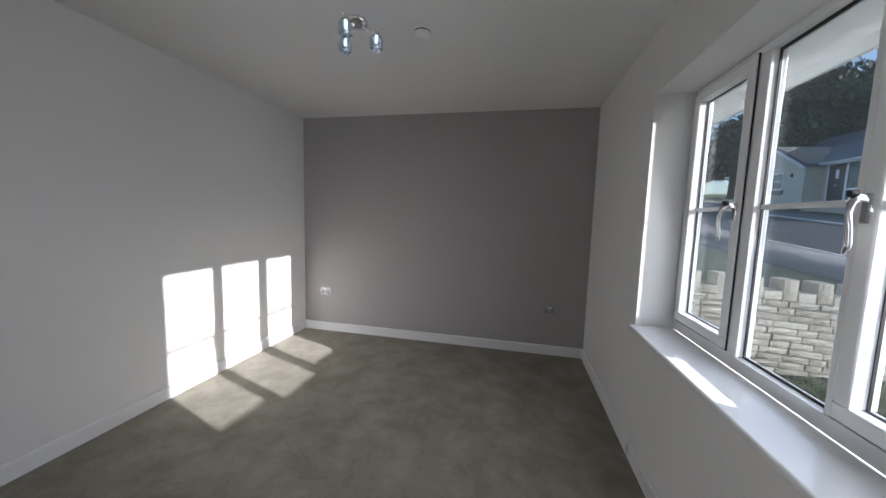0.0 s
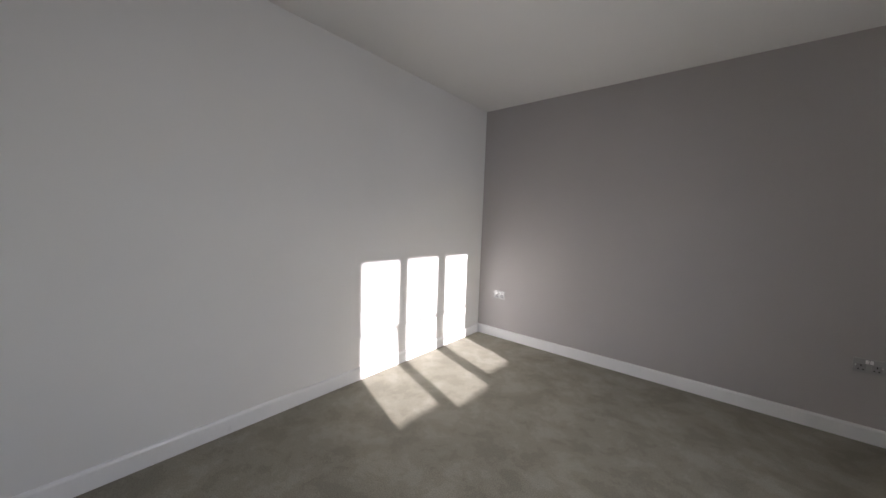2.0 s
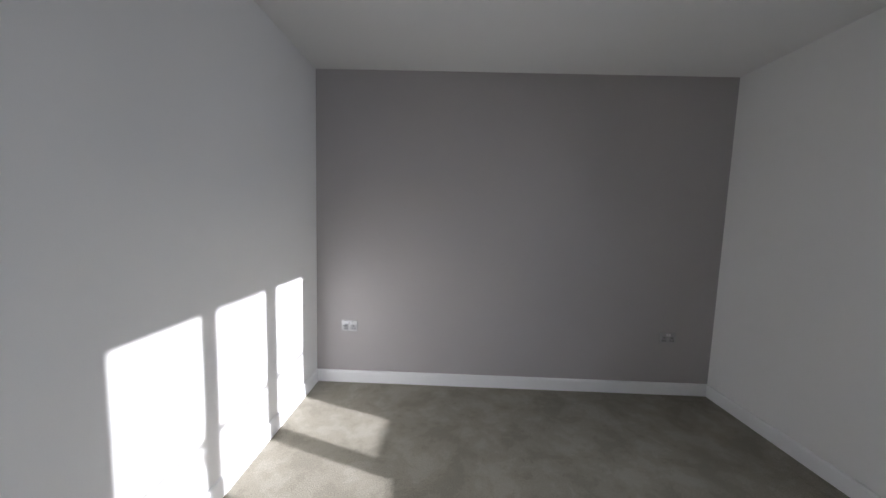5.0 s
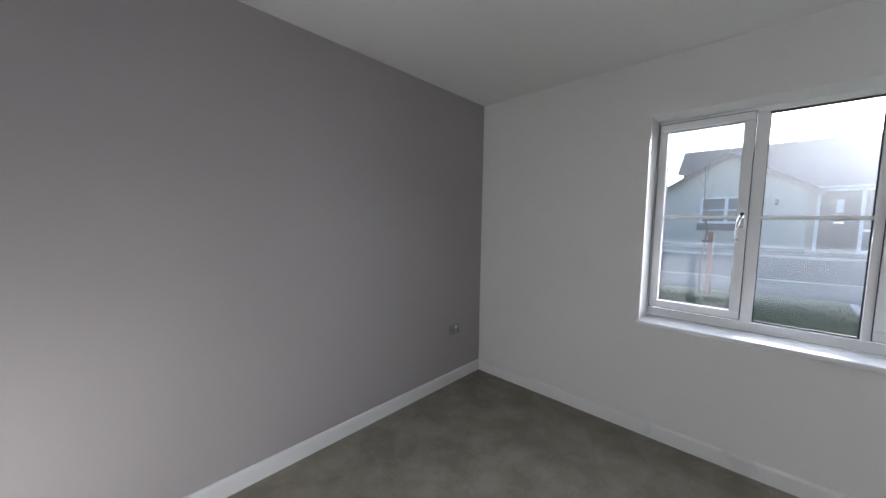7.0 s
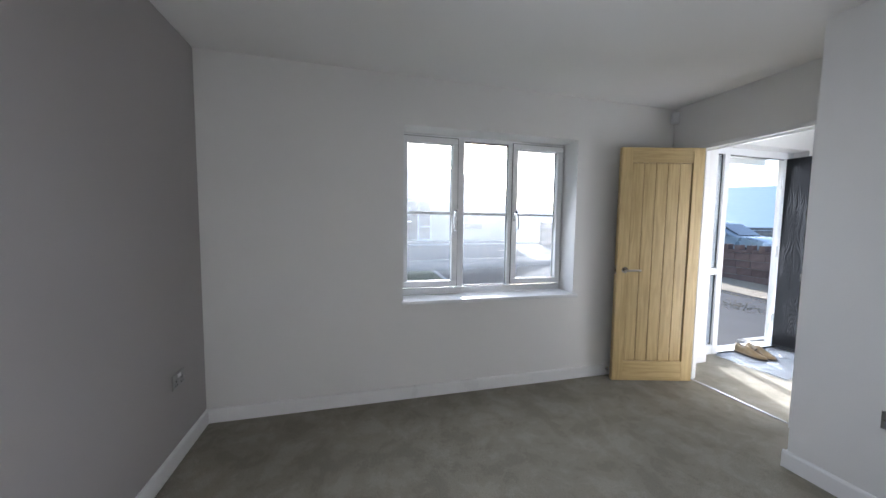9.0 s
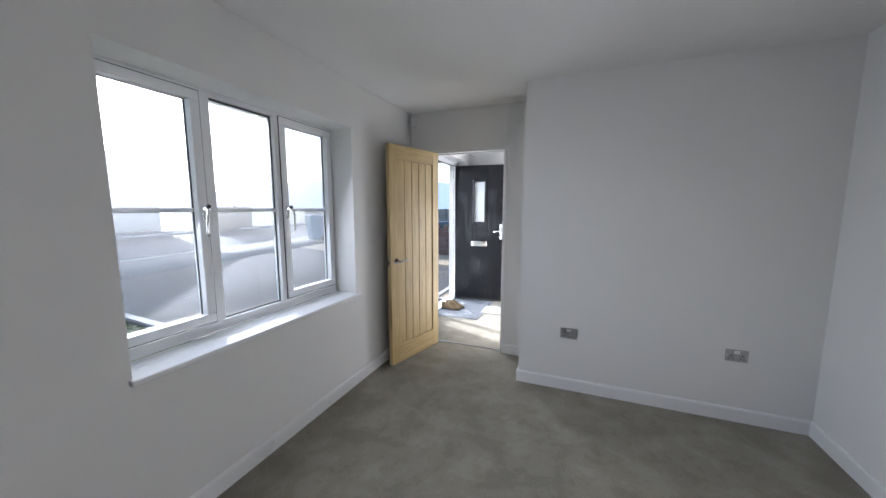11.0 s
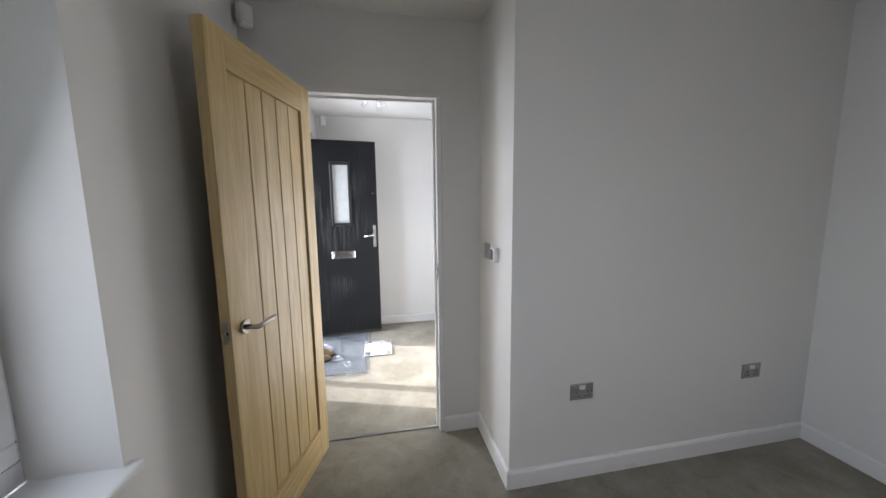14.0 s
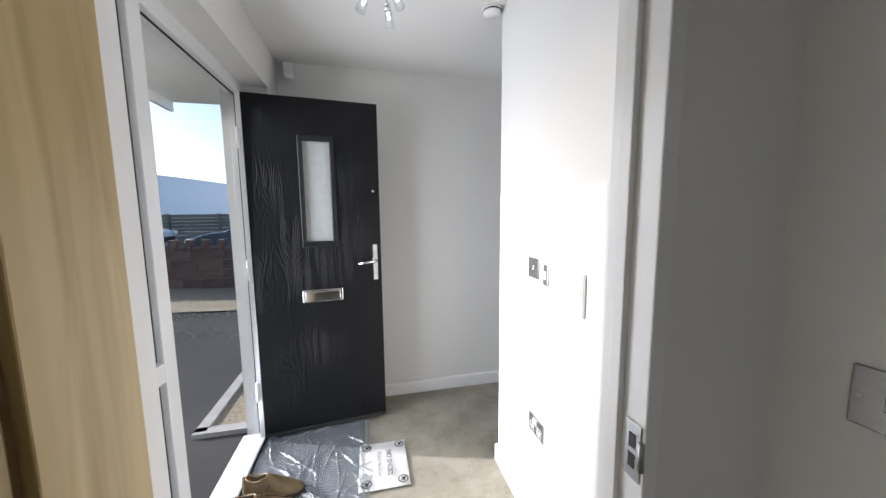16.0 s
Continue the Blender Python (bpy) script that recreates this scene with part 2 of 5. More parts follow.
def tube_bm(points, r, seg=10, into=None):
    """A round bar along a line of points, with closed ends; r may be a list."""
    b = into or bmesh.new()
    pts = [Vector(p) for p in points]
    rs = r if isinstance(r, (list, tuple)) else [r] * len(pts)
    rings = []
    up = Vector((0.13, 0.31, 0.94)).normalized()
    for i, p in enumerate(pts):
        d = (pts[min(i + 1, len(pts) - 1)] - pts[max(i - 1, 0)]).normalized()
        u = d.cross(up)
        u = u.normalized() if u.length > 1e-4 else d.orthogonal().normalized()
        w = d.cross(u).normalized()
        rings.append([b.verts.new(p + (u * math.cos(a) + w * math.sin(a)) * rs[i]) for a in [2 * math.pi * k / seg for k in range(seg)]])
    for a, c in zip(rings, rings[1:]):
        for k in range(seg):
            f = b.faces.new((a[k], a[(k + 1) % seg], c[(k + 1) % seg], c[k]))
            f.smooth = True
    b.faces.new(rings[0])
    b.faces.new(rings[-1][::-1])
    return b


def lathe_bm(profile, seg=32, into=None):
    """A turned shape from (radius, height) pairs, about z."""
    b = into or bmesh.new()
    rings = []
    for r, z in profile:
        if r < 1e-5:
            rings.append([b.verts.new((0, 0, z))])
        else:
            rings.append([b.verts.new((r * math.cos(2 * math.pi * k / seg), r * math.sin(2 * math.pi * k / seg), z)) for k in range(seg)])
    for a, c in zip(rings, rings[1:]):
        for k in range(seg):
            k2 = (k + 1) % seg
            vs = [a[k % len(a)], a[k2 % len(a)], c[k2 % len(c)], c[k % len(c)]]
            vs = list(dict.fromkeys(vs))
            if len(vs) > 2:
                f = b.faces.new(vs)
                f.smooth = True
    return b


def mesh_object(name, bm, material):
    bmesh.ops.recalc_face_normals(bm, faces=bm.faces)
    me = bpy.data.meshes.new(name)
    bm.to_mesh(me)
    bm.free()
    me.materials.append(material)
    return new(name, me)


def part(name, bm, material, parent, label=""):
    ob = mesh_object(name, bm, material)
    ob.parent = parent
    return tagged(ob, label)


def thing(name, label, category, m=None, group="", kind=""):
    ob = new(name)
    ob.empty_display_size = 0.05
    if m is not None:
        ob.matrix_world = m
    return tagged(ob, label, category, group, kind)


def structure(name, bm, material, label, category):
    return tagged(mesh_object(name, bm, material), label, category, "", "structure")


# ---- the rooms: plan in metres ----
W, H = 3.085, 2.40            # width of the room, ceiling height
YS, YD = -3.29, -3.775       # south wall, and the door wall in the recess
XJ = 1.85                    # corner of the recess
HN, HS = -3.875, -5.83       # hall, north and south
HW = -5.00                   # where the hall turns west
XO = 3.345                   # outer face of the front wall
WY0, WY1, WZ0, WZ1 = -2.775, -1.305, 0.758, 2.055   # window opening
DX0, DX1, DZ = 2.108, 2.822, 1.99                   # inner doorway, clear
FY0, FY1, FZ = -5.60, -4.335, 2.16                  # front door opening

structure("wall_north", boxes((-0.12, XO, 0, 0.30, -0.05, H + 0.05)), GREY_WALL, "plain grey emulsioned feature wall", "wall")
structure("wall_west", boxes((-0.12, 0, YS - 0.10, 0, -0.05, H + 0.05)), WHITE_WALL, "plain white emulsioned wall lit by sun", "wall")
wall = boxes((W, XO, WY1, 0, -0.05, H + 0.05), (W, XO, WY0, WY1, -0.05, WZ0 - 0.03), (W, XO, WY0, WY1, WZ1, H + 0.05),
             (W, XO, FY1, WY0, -0.05, H + 0.05), (W, XO, FY0, FY1, FZ, H + 0.05), (W, XO, HS - 0.12, FY0, -0.05, H + 0.05))
structure("wall_east", wall, WHITE_WALL, "white front wall with the window and front door openings", "wall")
structure("wall_south", boxes((0, XJ, YD, YS, -0.05, H + 0.05)), WHITE_WALL, "plain white wall beside the door recess", "wall")
wall = boxes((XJ, DX0 - 0.03, HN, YD, -0.05, H + 0.05), (DX1 + 0.03, W, HN, YD, -0.05, H + 0.05), (DX0 - 0.03, DX1 + 0.03, HN, YD, DZ + 0.03, H + 0.05))
structure("wall_door", wall, WHITE_WALL, "white partition wall with the inner doorway", "wall")
structure("wall_hall_west", boxes((XJ - 0.6, XJ, HW, YD, -0.05, H + 0.05), (-0.9, XJ - 0.6, HW, HW + 0.1, -0.05, H + 0.05)), WHITE_WALL, "white hall wall with switches and a corner", "wall")
structure("wall_hall_south", boxes((-0.9, W, HS - 0.12, HS, -0.05, H + 0.05)), WHITE_WALL, "plain white hall wall behind the front door", "wall")
structure("wall_hall_end", boxes((-1.0, -0.9, HS - 0.12, HW + 0.1, -0.05, H + 0.05)), WHITE_WALL, "plain white end wall of the hall", "wall")
structure("ceiling", boxes((-0.12, W, YD, 0, H, H + 0.05)), CEILING, "flat white painted ceiling", "ceiling")
structure("ceiling_hall", boxes((-1.0, W, HS - 0.12, YD, H, H + 0.05)), CEILING, "flat white painted hall ceiling", "ceiling")
structure("floor", boxes((-0.0, W, YD - 0.045, 0, -0.05, 0.0)), CARPET, "beige cut pile carpet with soft brushed patches", "carpet")
structure("floor_hall", boxes((-0.9, W + 0.20, HS, YD - 0.055, -0.05, 0.0)), CARPET, "beige cut pile carpet in the hall", "carpet")


def skirting(x0, y0, x1, y1, side, h=0.095, t=0.016):
    """A skirting board along a wall from one point to another; side: the way it stands out, as (x, y)."""
    b = bmesh.new()
    d = Vector((x1 - x0, y1 - y0, 0))
    n2 = Vector((side[0], side[1], 0))
    prof = [(0.0, 0.0), (t, 0.0), (t, h - 0.012), (t - 0.004, h - 0.004), (t - 0.009, h), (0.0, h)]
    rings = []
    for p in (Vector((x0, y0, 0)), Vector((x0, y0, 0)) + d):
        rings.append([b.verts.new(p + n2 * a + Vector((0, 0, z))) for a, z in prof])
    for k in range(len(prof)):
        b.faces.new((rings[0][k], rings[0][(k + 1) % 6], rings[1][(k + 1) % 6], rings[1][k]))
    b.faces.new(rings[0])
    b.faces.new(rings[1][::-1])
    return structure("baseboard", b, GLOSS_WHITE, "white painted square-edged skirting board", "baseboard")


skirting(0, 0, W, 0, (0, -1))
skirting(0, YS, 0, -0.016, (1, 0))
skirting(W, YD, W, -0.016, (-1, 0))
skirting(0.016, YS, XJ + 0.016, YS, (0, 1))
skirting(XJ, YD, XJ, YS, (1, 0))
skirting(XJ + 0.016, YD, DX0 - 0.03, YD, (0, 1))
skirting(DX1 + 0.03, YD, W - 0.016, YD, (0, 1))
skirting(-0.9, HS, W, HS, (0, 1))
skirting(XJ, HW - 0.016, XJ, HN, (1, 0))
skirting(-0.9, HW, XJ, HW, (0, -1))
skirting(W, FY1, W, HN, (-1, 0))
skirting(W, HS + 0.016, W, FY0, (-1, 0))


# ---- the window ----
GX = 3.325
win = thing("window_1", "white plastic casement window with three lights and glazing bars", "window", kind="structure")
part("window_sill", box_bm(W - 0.03, 3.285, WY0 - 0.032, WY1 + 0.014, WZ0 - 0.028, WZ0 + 0.0, 0.008, 3), SILL_WHITE, win, "glossy white window board")
FX0, FX1 = 3.285, 3.343
fr = boxes((FX0, FX1, WY0, WY1, WZ0, WZ0 + 0.055), (FX0, FX1, WY0, WY1, WZ1 - 0.03, WZ1),
           (FX0, FX1, WY1 - 0.03, WY1, WZ0 + 0.055, WZ1 - 0.03), (FX0, FX1, WY0, WY0 + 0.03, WZ0 + 0.055, WZ1 - 0.03), bevel=0.003)
part("window_frame", fr, UPVC, win)
M1, M2 = -1.8125, -2.260     # the two mullions
for ym, hm in ((M1, 0.027), (M2, 0.018)):
    part("mullion", box_bm(FX0 + 0.001, FX1 - 0.001, ym - hm, ym + hm, WZ0 + 0.055, WZ1 - 0.03, 0.003), UPVC, win)


def pane_unit(name, y0, y1, z0, z1, x, parent):
    """A glazed light: gaskets, pane and a glazing bar on the inside and the outside; bounds are those of the clear glass."""
    pn = part("pane", box_bm(x - 0.002, x + 0.002, y0 - 0.008, y1 + 0.008, z0 - 0.008, z1 + 0.008), PANE, parent, "hazy clear glass pane")
    pn.visible_shadow = False
    gk = boxes((x - 0.012, x - 0.004, y0 - 0.008, y1 + 0.008, z0 - 0.008, z0 + 0.003), (x - 0.012, x - 0.004, y0 - 0.008, y1 + 0.008, z1 - 0.003, z1 + 0.008),
               (x - 0.012, x - 0.004, y0 - 0.008, y0 + 0.003, z0 + 0.003, z1 - 0.003), (x - 0.012, x - 0.004, y1 - 0.003, y1 + 0.008, z0 + 0.003, z1 - 0.003))
    part("gasket", gk, RUBBER, parent, "black rubber glazing gasket")
    zb = 1.43
    part("glazing_bar", boxes((x - 0.014, x - 0.003, y0 - 0.006, y1 + 0.006, zb - 0.010, zb + 0.010), (x + 0.003, x + 0.014, y0 - 0.006, y1 + 0.006, zb - 0.010, zb + 0.010), bevel=0.003), UPVC, parent)


def casement(y0, y1, z0, z1, handle_y, turn):
    """An opening sash between the bounds of its outer edge, with its glass and a crank handle."""
    sx0, sx1, wd = FX0 - 0.012, FX1 - 0.003, 0.048
    b = boxes((sx0, sx1, y0, y1, z0, z0 + wd), (sx0, sx1, y0, y1, z1 - wd, z1), (sx0, sx1, y0, y0 + wd, z0 + wd, z1 - wd), (sx0, sx1, y1 - wd, y1, z0 + wd, z1 - wd), bevel=0.005)
    sash = part("sash", b, UPVC, win)
    rim = boxes((sx0 + 0.006, sx0 + 0.012, y0 - 0.003, y1 + 0.003, z0 - 0.003, z0), (sx0 + 0.006, sx0 + 0.012, y0 - 0.003, y1 + 0.003, z1, z1 + 0.003),
                (sx0 + 0.006, sx0 + 0.012, y0 - 0.003, y0, z0, z1), (sx0 + 0.006, sx0 + 0.012, y1, y1 + 0.003, z0, z1))
    part("sash_gasket", rim, RUBBER, win, "thin black sash seal")
    pane_unit("pane", y0 + wd, y1 - wd, z0 + wd, z1 - wd, GX, win)
    hx = sx0
    b = box_bm(hx - 0.010, hx, handle_y - 0.012, handle_y + 0.012, 1.37, 1.45, 0.004)
    hd = part("handle", b, CHROME, win, "chrome cranked window handle")
    neck = tube_bm([(hx - 0.006, handle_y, 1.435), (hx - 0.030, handle_y, 1.437), (hx - 0.045, handle_y + 0.006 * turn, 1.425), (hx - 0.052, handle_y + 0.014 * turn, 1.395),
                    (hx - 0.050, handle_y + 0.018 * turn, 1.355), (hx - 0.046, handle_y + 0.016 * turn, 1.315), (hx - 0.048, handle_y + 0.012 * turn, 1.288)],
                   [0.011, 0.011, 0.010, 0.0085, 0.0075, 0.0085, 0.007], 12)
    part("lever", neck, CHROME, hd)
    part("lock_button", cyl_bm((hx - 0.030, handle_y, 1.449), (hx - 0.048, handle_y, 1.449), 0.011, 0.009, 16, bevel=0.002), RUBBER, hd, "black locking button")
    return sash


casement(-1.782, WY1 - 0.012, WZ0 + 0.064, WZ1 - 0.022, -1.758, 1)
casement(WY0 + 0.014, -2.276, WZ0 + 0.064, WZ1 - 0.022, -2.300, -1)
pane_unit("pane", M2 + 0.020, M1 - 0.029, WZ0 + 0.060, WZ1 - 0.038, GX, win)


# ---- inner doorway and oak door ----
lining = boxes((DX0 - 0.03, DX0, HN - 0.004, YD + 0.004, 0, DZ), (DX1, DX1 + 0.03, HN - 0.004, YD + 0.004, 0, DZ), (DX0 - 0.03, DX1 + 0.03, HN - 0.004, YD + 0.004, DZ, DZ + 0.03),
               bevel=0.003)
frame_ob = structure("door_frame", lining, GLOSS_WHITE, "white painted timber door lining", "door frame")
part("stop", boxes((DX0, DX0 + 0.012, YD - 0.070, YD - 0.045, 0, DZ), (DX1 - 0.012, DX1, YD - 0.070, YD - 0.045, 0, DZ), (DX0 + 0.012, DX1 - 0.012, YD - 0.070, YD - 0.045, DZ - 0.012, DZ), bevel=0.002), GLOSS_WHITE, frame_ob)
strike = part("strike_plate", box_bm(DX0, DX0 + 0.003, YD - 0.034, YD - 0.002, 0.965, 1.065, 0.001), STEEL, frame_ob, "brushed steel strike plate")
part("keep", boxes((DX0 + 0.002, DX0 + 0.004, YD - 0.026, YD - 0.012, 0.985, 1.010), (DX0 + 0.002, DX0 + 0.004, YD - 0.026, YD - 0.012, 1.02, 1.045)), DARK_HOLE, strike)
part("strike_lip", cyl_bm((DX0 + 0.003, YD + 0.000, 0.99), (DX0 + 0.003, YD + 0.000, 1.04), 0.005), STEEL, strike)

LW, LH, LT = 0.686, 1.981, 0.040
door_angle = 74.9
door = thing("door_1", "open pale oak cottage door with grooved vertical boards", "door", pose(2.81, YD + 0.004, 0.01, 0, 0, door_angle), kind="structure")
# local x runs from the hinge to the free edge; local y = +LT is the face seen from the room
ST, TR, BR = 0.092, 0.125, 0.17
part("stile", box_bm(0, ST, 0, LT, 0, LH, 0.002), OAK, door)
part("stile", box_bm(LW - ST, LW, 0, LT, 0, LH, 0.002), OAK, door)
part("rail", box_bm(ST, LW - ST, 0.0005, LT - 0.0005, LH - TR, LH, 0.001), OAK_CROSS, door)
part("rail", box_bm(ST, LW - ST, 0.0005, LT - 0.0005, 0, BR, 0.001), OAK_CROSS, door)
# Core behind the boards, coloured dark to give the grooves their shade.
part("panel_core", box_bm(ST - 0.005, LW - ST + 0.005, 0.014, LT - 0.014, BR - 0.005, LH - TR + 0.005), OAK_GROOVE_SHADE, door)
nb = 5
bw = (LW - 2 * ST - 0.008) / nb
for k in range(nb):
    x0 = ST + 0.004 + k * bw
    part("board", box_bm(x0 + 0.0022, x0 + bw - 0.0022, 0.010, LT - 0.010, BR + 0.002, LH - TR - 0.002, 0.0025, 1), OAK, door)
hy = LT
ha = part("door_handle", cyl_bm((LW - 0.066, hy, 0.96), (LW - 0.066, hy + 0.009, 0.96), 0.026, bevel=0.002), NICKEL, door, "satin nickel lever handle on a round rose")
part("lever", tube_bm([(LW - 0.066, hy + 0.006, 0.96), (LW - 0.066, hy + 0.045, 0.96), (LW - 0.071, hy + 0.053, 0.961), (LW - 0.085, hy + 0.055, 0.963), (LW - 0.135, hy + 0.054, 0.964), (LW - 0.175, hy + 0.052, 0.964)],
                      [0.009, 0.009, 0.010, 0.0095, 0.009, 0.0085], 14), NICKEL, ha)
ha = part("door_handle", cyl_bm((LW - 0.066, 0, 0.96), (LW - 0.066, -0.009, 0.96), 0.026, bevel=0.002), NICKEL, door, "satin nickel lever handle on a round rose")
part("lever", tube_bm([(LW - 0.066, -0.006, 0.96), (LW - 0.066, -0.045, 0.96), (LW - 0.085, -0.055, 0.963), (LW - 0.175, -0.052, 0.964)], 0.009, 14), NICKEL, ha)
lt = part("latch_plate", box_bm(LW - 0.0005, LW + 0.0015, 0.008, LT - 0.008, 0.92, 1.00, 0.0005), NICKEL, door, "satin nickel latch plate on the door edge")
part("latch", boxes((LW + 0.001, LW + 0.010, 0.013, LT - 0.013, 0.95, 0.972), bevel=0.002), NICKEL, lt)
for hz in (0.2, 1.0, 1.75):
    part("hinge", cyl_bm((-0.004, -0.004, hz), (-0.004, -0.004, hz + 0.1), 0.006), STEEL, door)

stop_ob = thing("door_stop", "small chrome door stop with a black rubber tip", "door stop", pose(W - 0.016, -3.15, 0.06))
part("rod", cyl_bm((0, 0, 0), (-0.055, 0, 0), 0.008, bevel=0.001), CHROME, stop_ob)
part("rose", cyl_bm((0, 0, 0), (-0.006, 0, 0), 0.017, bevel=0.001), CHROME, stop_ob)
part("tip", cyl_bm((-0.055, 0, 0), (-0.068, 0, 0), 0.011, bevel=0.002), RUBBER, stop_ob, "black rubber tip")
structure("threshold_bar", box_bm(DX0, DX1, YD - 0.058, YD - 0.040, -0.002, 0.006, 0.002), STEEL, "thin metal carpet bar in the doorway", "threshold")

# ---- front door ----
FXI, FXO = 3.215, 3.285
black_door = surface("black_composite", (0.006, 0.007, 0.008), (0.012, 0.013, 0.015), 0.33, 6, 60, 0.0)


def grain_mat():
    """Black composite skin with a pressed timber grain."""
    m, n, l, b = node_mat("black_woodgrain_skin")
    co = n.new("ShaderNodeTexCoord")
    mp = n.new("ShaderNodeMapping")
    mp.inputs["Scale"].default_value = (7.0, 7.0, 1.1)
    l.new(co.outputs["Object"], mp.inputs["Vector"])
    nz = n.new("ShaderNodeTexNoise")
    nz.inputs["Scale"].default_value, nz.inputs["Detail"].default_value = 1.3, 1.5
    l.new(mp.outputs[0], nz.inputs["Vector"])
    mu = n.new("ShaderNodeMath")
    mu.operation = "MULTIPLY"
    mu.inputs[1].default_value = 150.0
    l.new(nz.outputs["Fac"], mu.inputs[0])
    sn = n.new("ShaderNodeMath")
    sn.operation = "SINE"
    l.new(mu.outputs[0], sn.inputs[0])
    mask = n.new("ShaderNodeTexNoise")
    mask.inputs["Scale"].default_value, mask.inputs["Detail"].default_value = 2.2, 1.0
    l.new(co.outputs["Object"], mask.inputs["Vector"])
    mk = n.new("ShaderNodeMapRange")
    mk.inputs["From Min"].default_value, mk.inputs["From Max"].default_value = 0.48, 0.60
    l.new(mask.outputs["Fac"], mk.inputs["Value"])
    hm = n.new("ShaderNodeMath")
    hm.operation = "MULTIPLY"
    l.new(sn.outputs[0], hm.inputs[0])
    l.new(mk.outputs[0], hm.inputs[1])
    bp = n.new("ShaderNodeBump")
    bp.inputs["Strength"].default_value, bp.inputs["Distance"].default_value = 0.36, 0.003
    l.new(hm.outputs[0], bp.inputs["Height"])
    l.new(bp.outputs[0], b.inputs["Normal"])
    n2 = n.new("ShaderNodeTexNoise")
    n2.inputs["Scale"].default_value = 40
    l.new(mp.outputs[0], n2.inputs["Vector"])
    rp = n.new("ShaderNodeValToRGB")
    rp.color_ramp.elements[0].color, rp.color_ramp.elements[1].color = (0.004, 0.0045, 0.005, 1), (0.009, 0.0095, 0.011, 1)
    l.new(n2.outputs["Fac"], rp.inputs[0])
    l.new(rp.outputs[0], b.inputs["Base Color"])
    b.inputs["Roughness"].default_value = 0.42
    b.inputs["Specular IOR Level"].default_value = 0.22
    return m


GRAIN = grain_mat()
MY0, MY1 = -4.68, -4.61      # post between the side light and the doorway
ff = thing("front_door_frame", "white plastic front door frame with a glazed side light", "door frame", kind="structure")
part("frame", boxes((FXI, FXO, FY0, FY1, FZ - 0.07, FZ), (FXI, FXO, FY0, FY0 + 0.06, 0, FZ - 0.07), (FXI, FXO, FY1 - 0.06, FY1, 0, FZ - 0.07), (FXI, FXO, MY0, MY1, 0, FZ - 0.07), bevel=0.004), UPVC, ff)
part("side_rail", boxes((FXI, FXO, MY1, FY1 - 0.06, 0, 0.10), (FXI, FXO, MY1, FY1 - 0.06, 0.85, 0.92), bevel=0.004), UPVC, ff)
for z0, z1 in ((0.10, 0.85), (0.92, FZ - 0.07)):
    pn = part("side_pane", box_bm(3.248, 3.252, MY1, FY1 - 0.06, z0, z1), PANE, ff, "clear side light pane")
    pn.visible_shadow = False
    part("gasket", boxes((3.237, 3.246, MY1, MY1 + 0.006, z0, z1), (3.237, 3.246, FY1 - 0.066, FY1 - 0.06, z0, z1), (3.237, 3.246, MY1 + 0.006, FY1 - 0.066, z0, z0 + 0.006), (3.237, 3.246, MY1 + 0.006, FY1 - 0.066, z1 - 0.006, z1)), RUBBER, ff)
part("weather_seal", boxes((FXI + 0.030, FXI + 0.036, FY0 + 0.06, FY0 + 0.066, 0.03, FZ - 0.07), (FXI + 0.030, FXI + 0.036, MY0 - 0.006, MY0, 0.03, FZ - 0.07), (FXI + 0.030, FXI + 0.036, FY0 + 0.06, MY0, FZ - 0.076, FZ - 0.07)), RUBBER, ff, "black door seal")
part("threshold", box_bm(FXI - 0.01, FXO + 0.06, FY0 + 0.06, MY0, -0.01, 0.022, 0.006), UPVC, ff, "white low door threshold")
part("drip_strip", box_bm(FXI - 0.016, FXI - 0.008, FY0 + 0.06, MY0, 0.0, 0.018, 0.002), RUBBER, ff, "black rubber threshold strip")
kp = part("lock_keep", box_bm(FXI + 0.004, FXI + 0.040, MY0 - 0.003, MY0, 0.86, 1.24, 0.001), STEEL, ff, "long steel lock keep")
part("keep_slot", boxes(*[(FXI + 0.014, FXI + 0.030, MY0 - 0.0045, MY0 - 0.002, z, z + 0.03) for z in (0.88, 0.95, 1.02, 1.09, 1.16)]), DARK_HOLE, kp)

FW, FH, FT = 0.748, 2.055, 0.044
fdoor = thing("door_2", "open black woodgrain composite front door with a narrow glazed light", "door", pose(3.203, -5.515, 0.030, 0, 0, 180 + 6.4), kind="structure")
# local x runs from the hinge to the free edge; local y = -FT is the face seen from the hall
gx0, gx1, gz0, gz1 = 0.298, 0.460, 1.205, 1.815
leaf = boxes((0, gx0, -FT, 0, 0, FH), (gx1, FW, -FT, 0, 0, FH), (gx0, gx1, -FT, 0, 0, gz0), (gx0, gx1, -FT, 0, gz1, FH))
part("leaf", leaf, GRAIN, fdoor)
cas = boxes((gx0 - 0.022, gx1 + 0.022, -FT - 0.010, -FT + 0.01, gz0 - 0.028, gz0 + 0.006), (gx0 - 0.022, gx1 + 0.022, -FT - 0.010, -FT + 0.01, gz1 - 0.006, gz1 + 0.028),
            (gx0 - 0.022, gx0 + 0.006, -FT - 0.010, -FT + 0.01, gz0 + 0.006, gz1 - 0.006), (gx1 - 0.006, gx1 + 0.022, -FT - 0.010, -FT + 0.01, gz0 + 0.006, gz1 - 0.006), bevel=0.006)
part("glazing_cassette", cas, black_door, fdoor)
frost = surface("frosted_glass", (0.36, 0.38, 0.38), (0.42, 0.44, 0.44), 0.35, 30, 300, 0.2, depth=0.001)
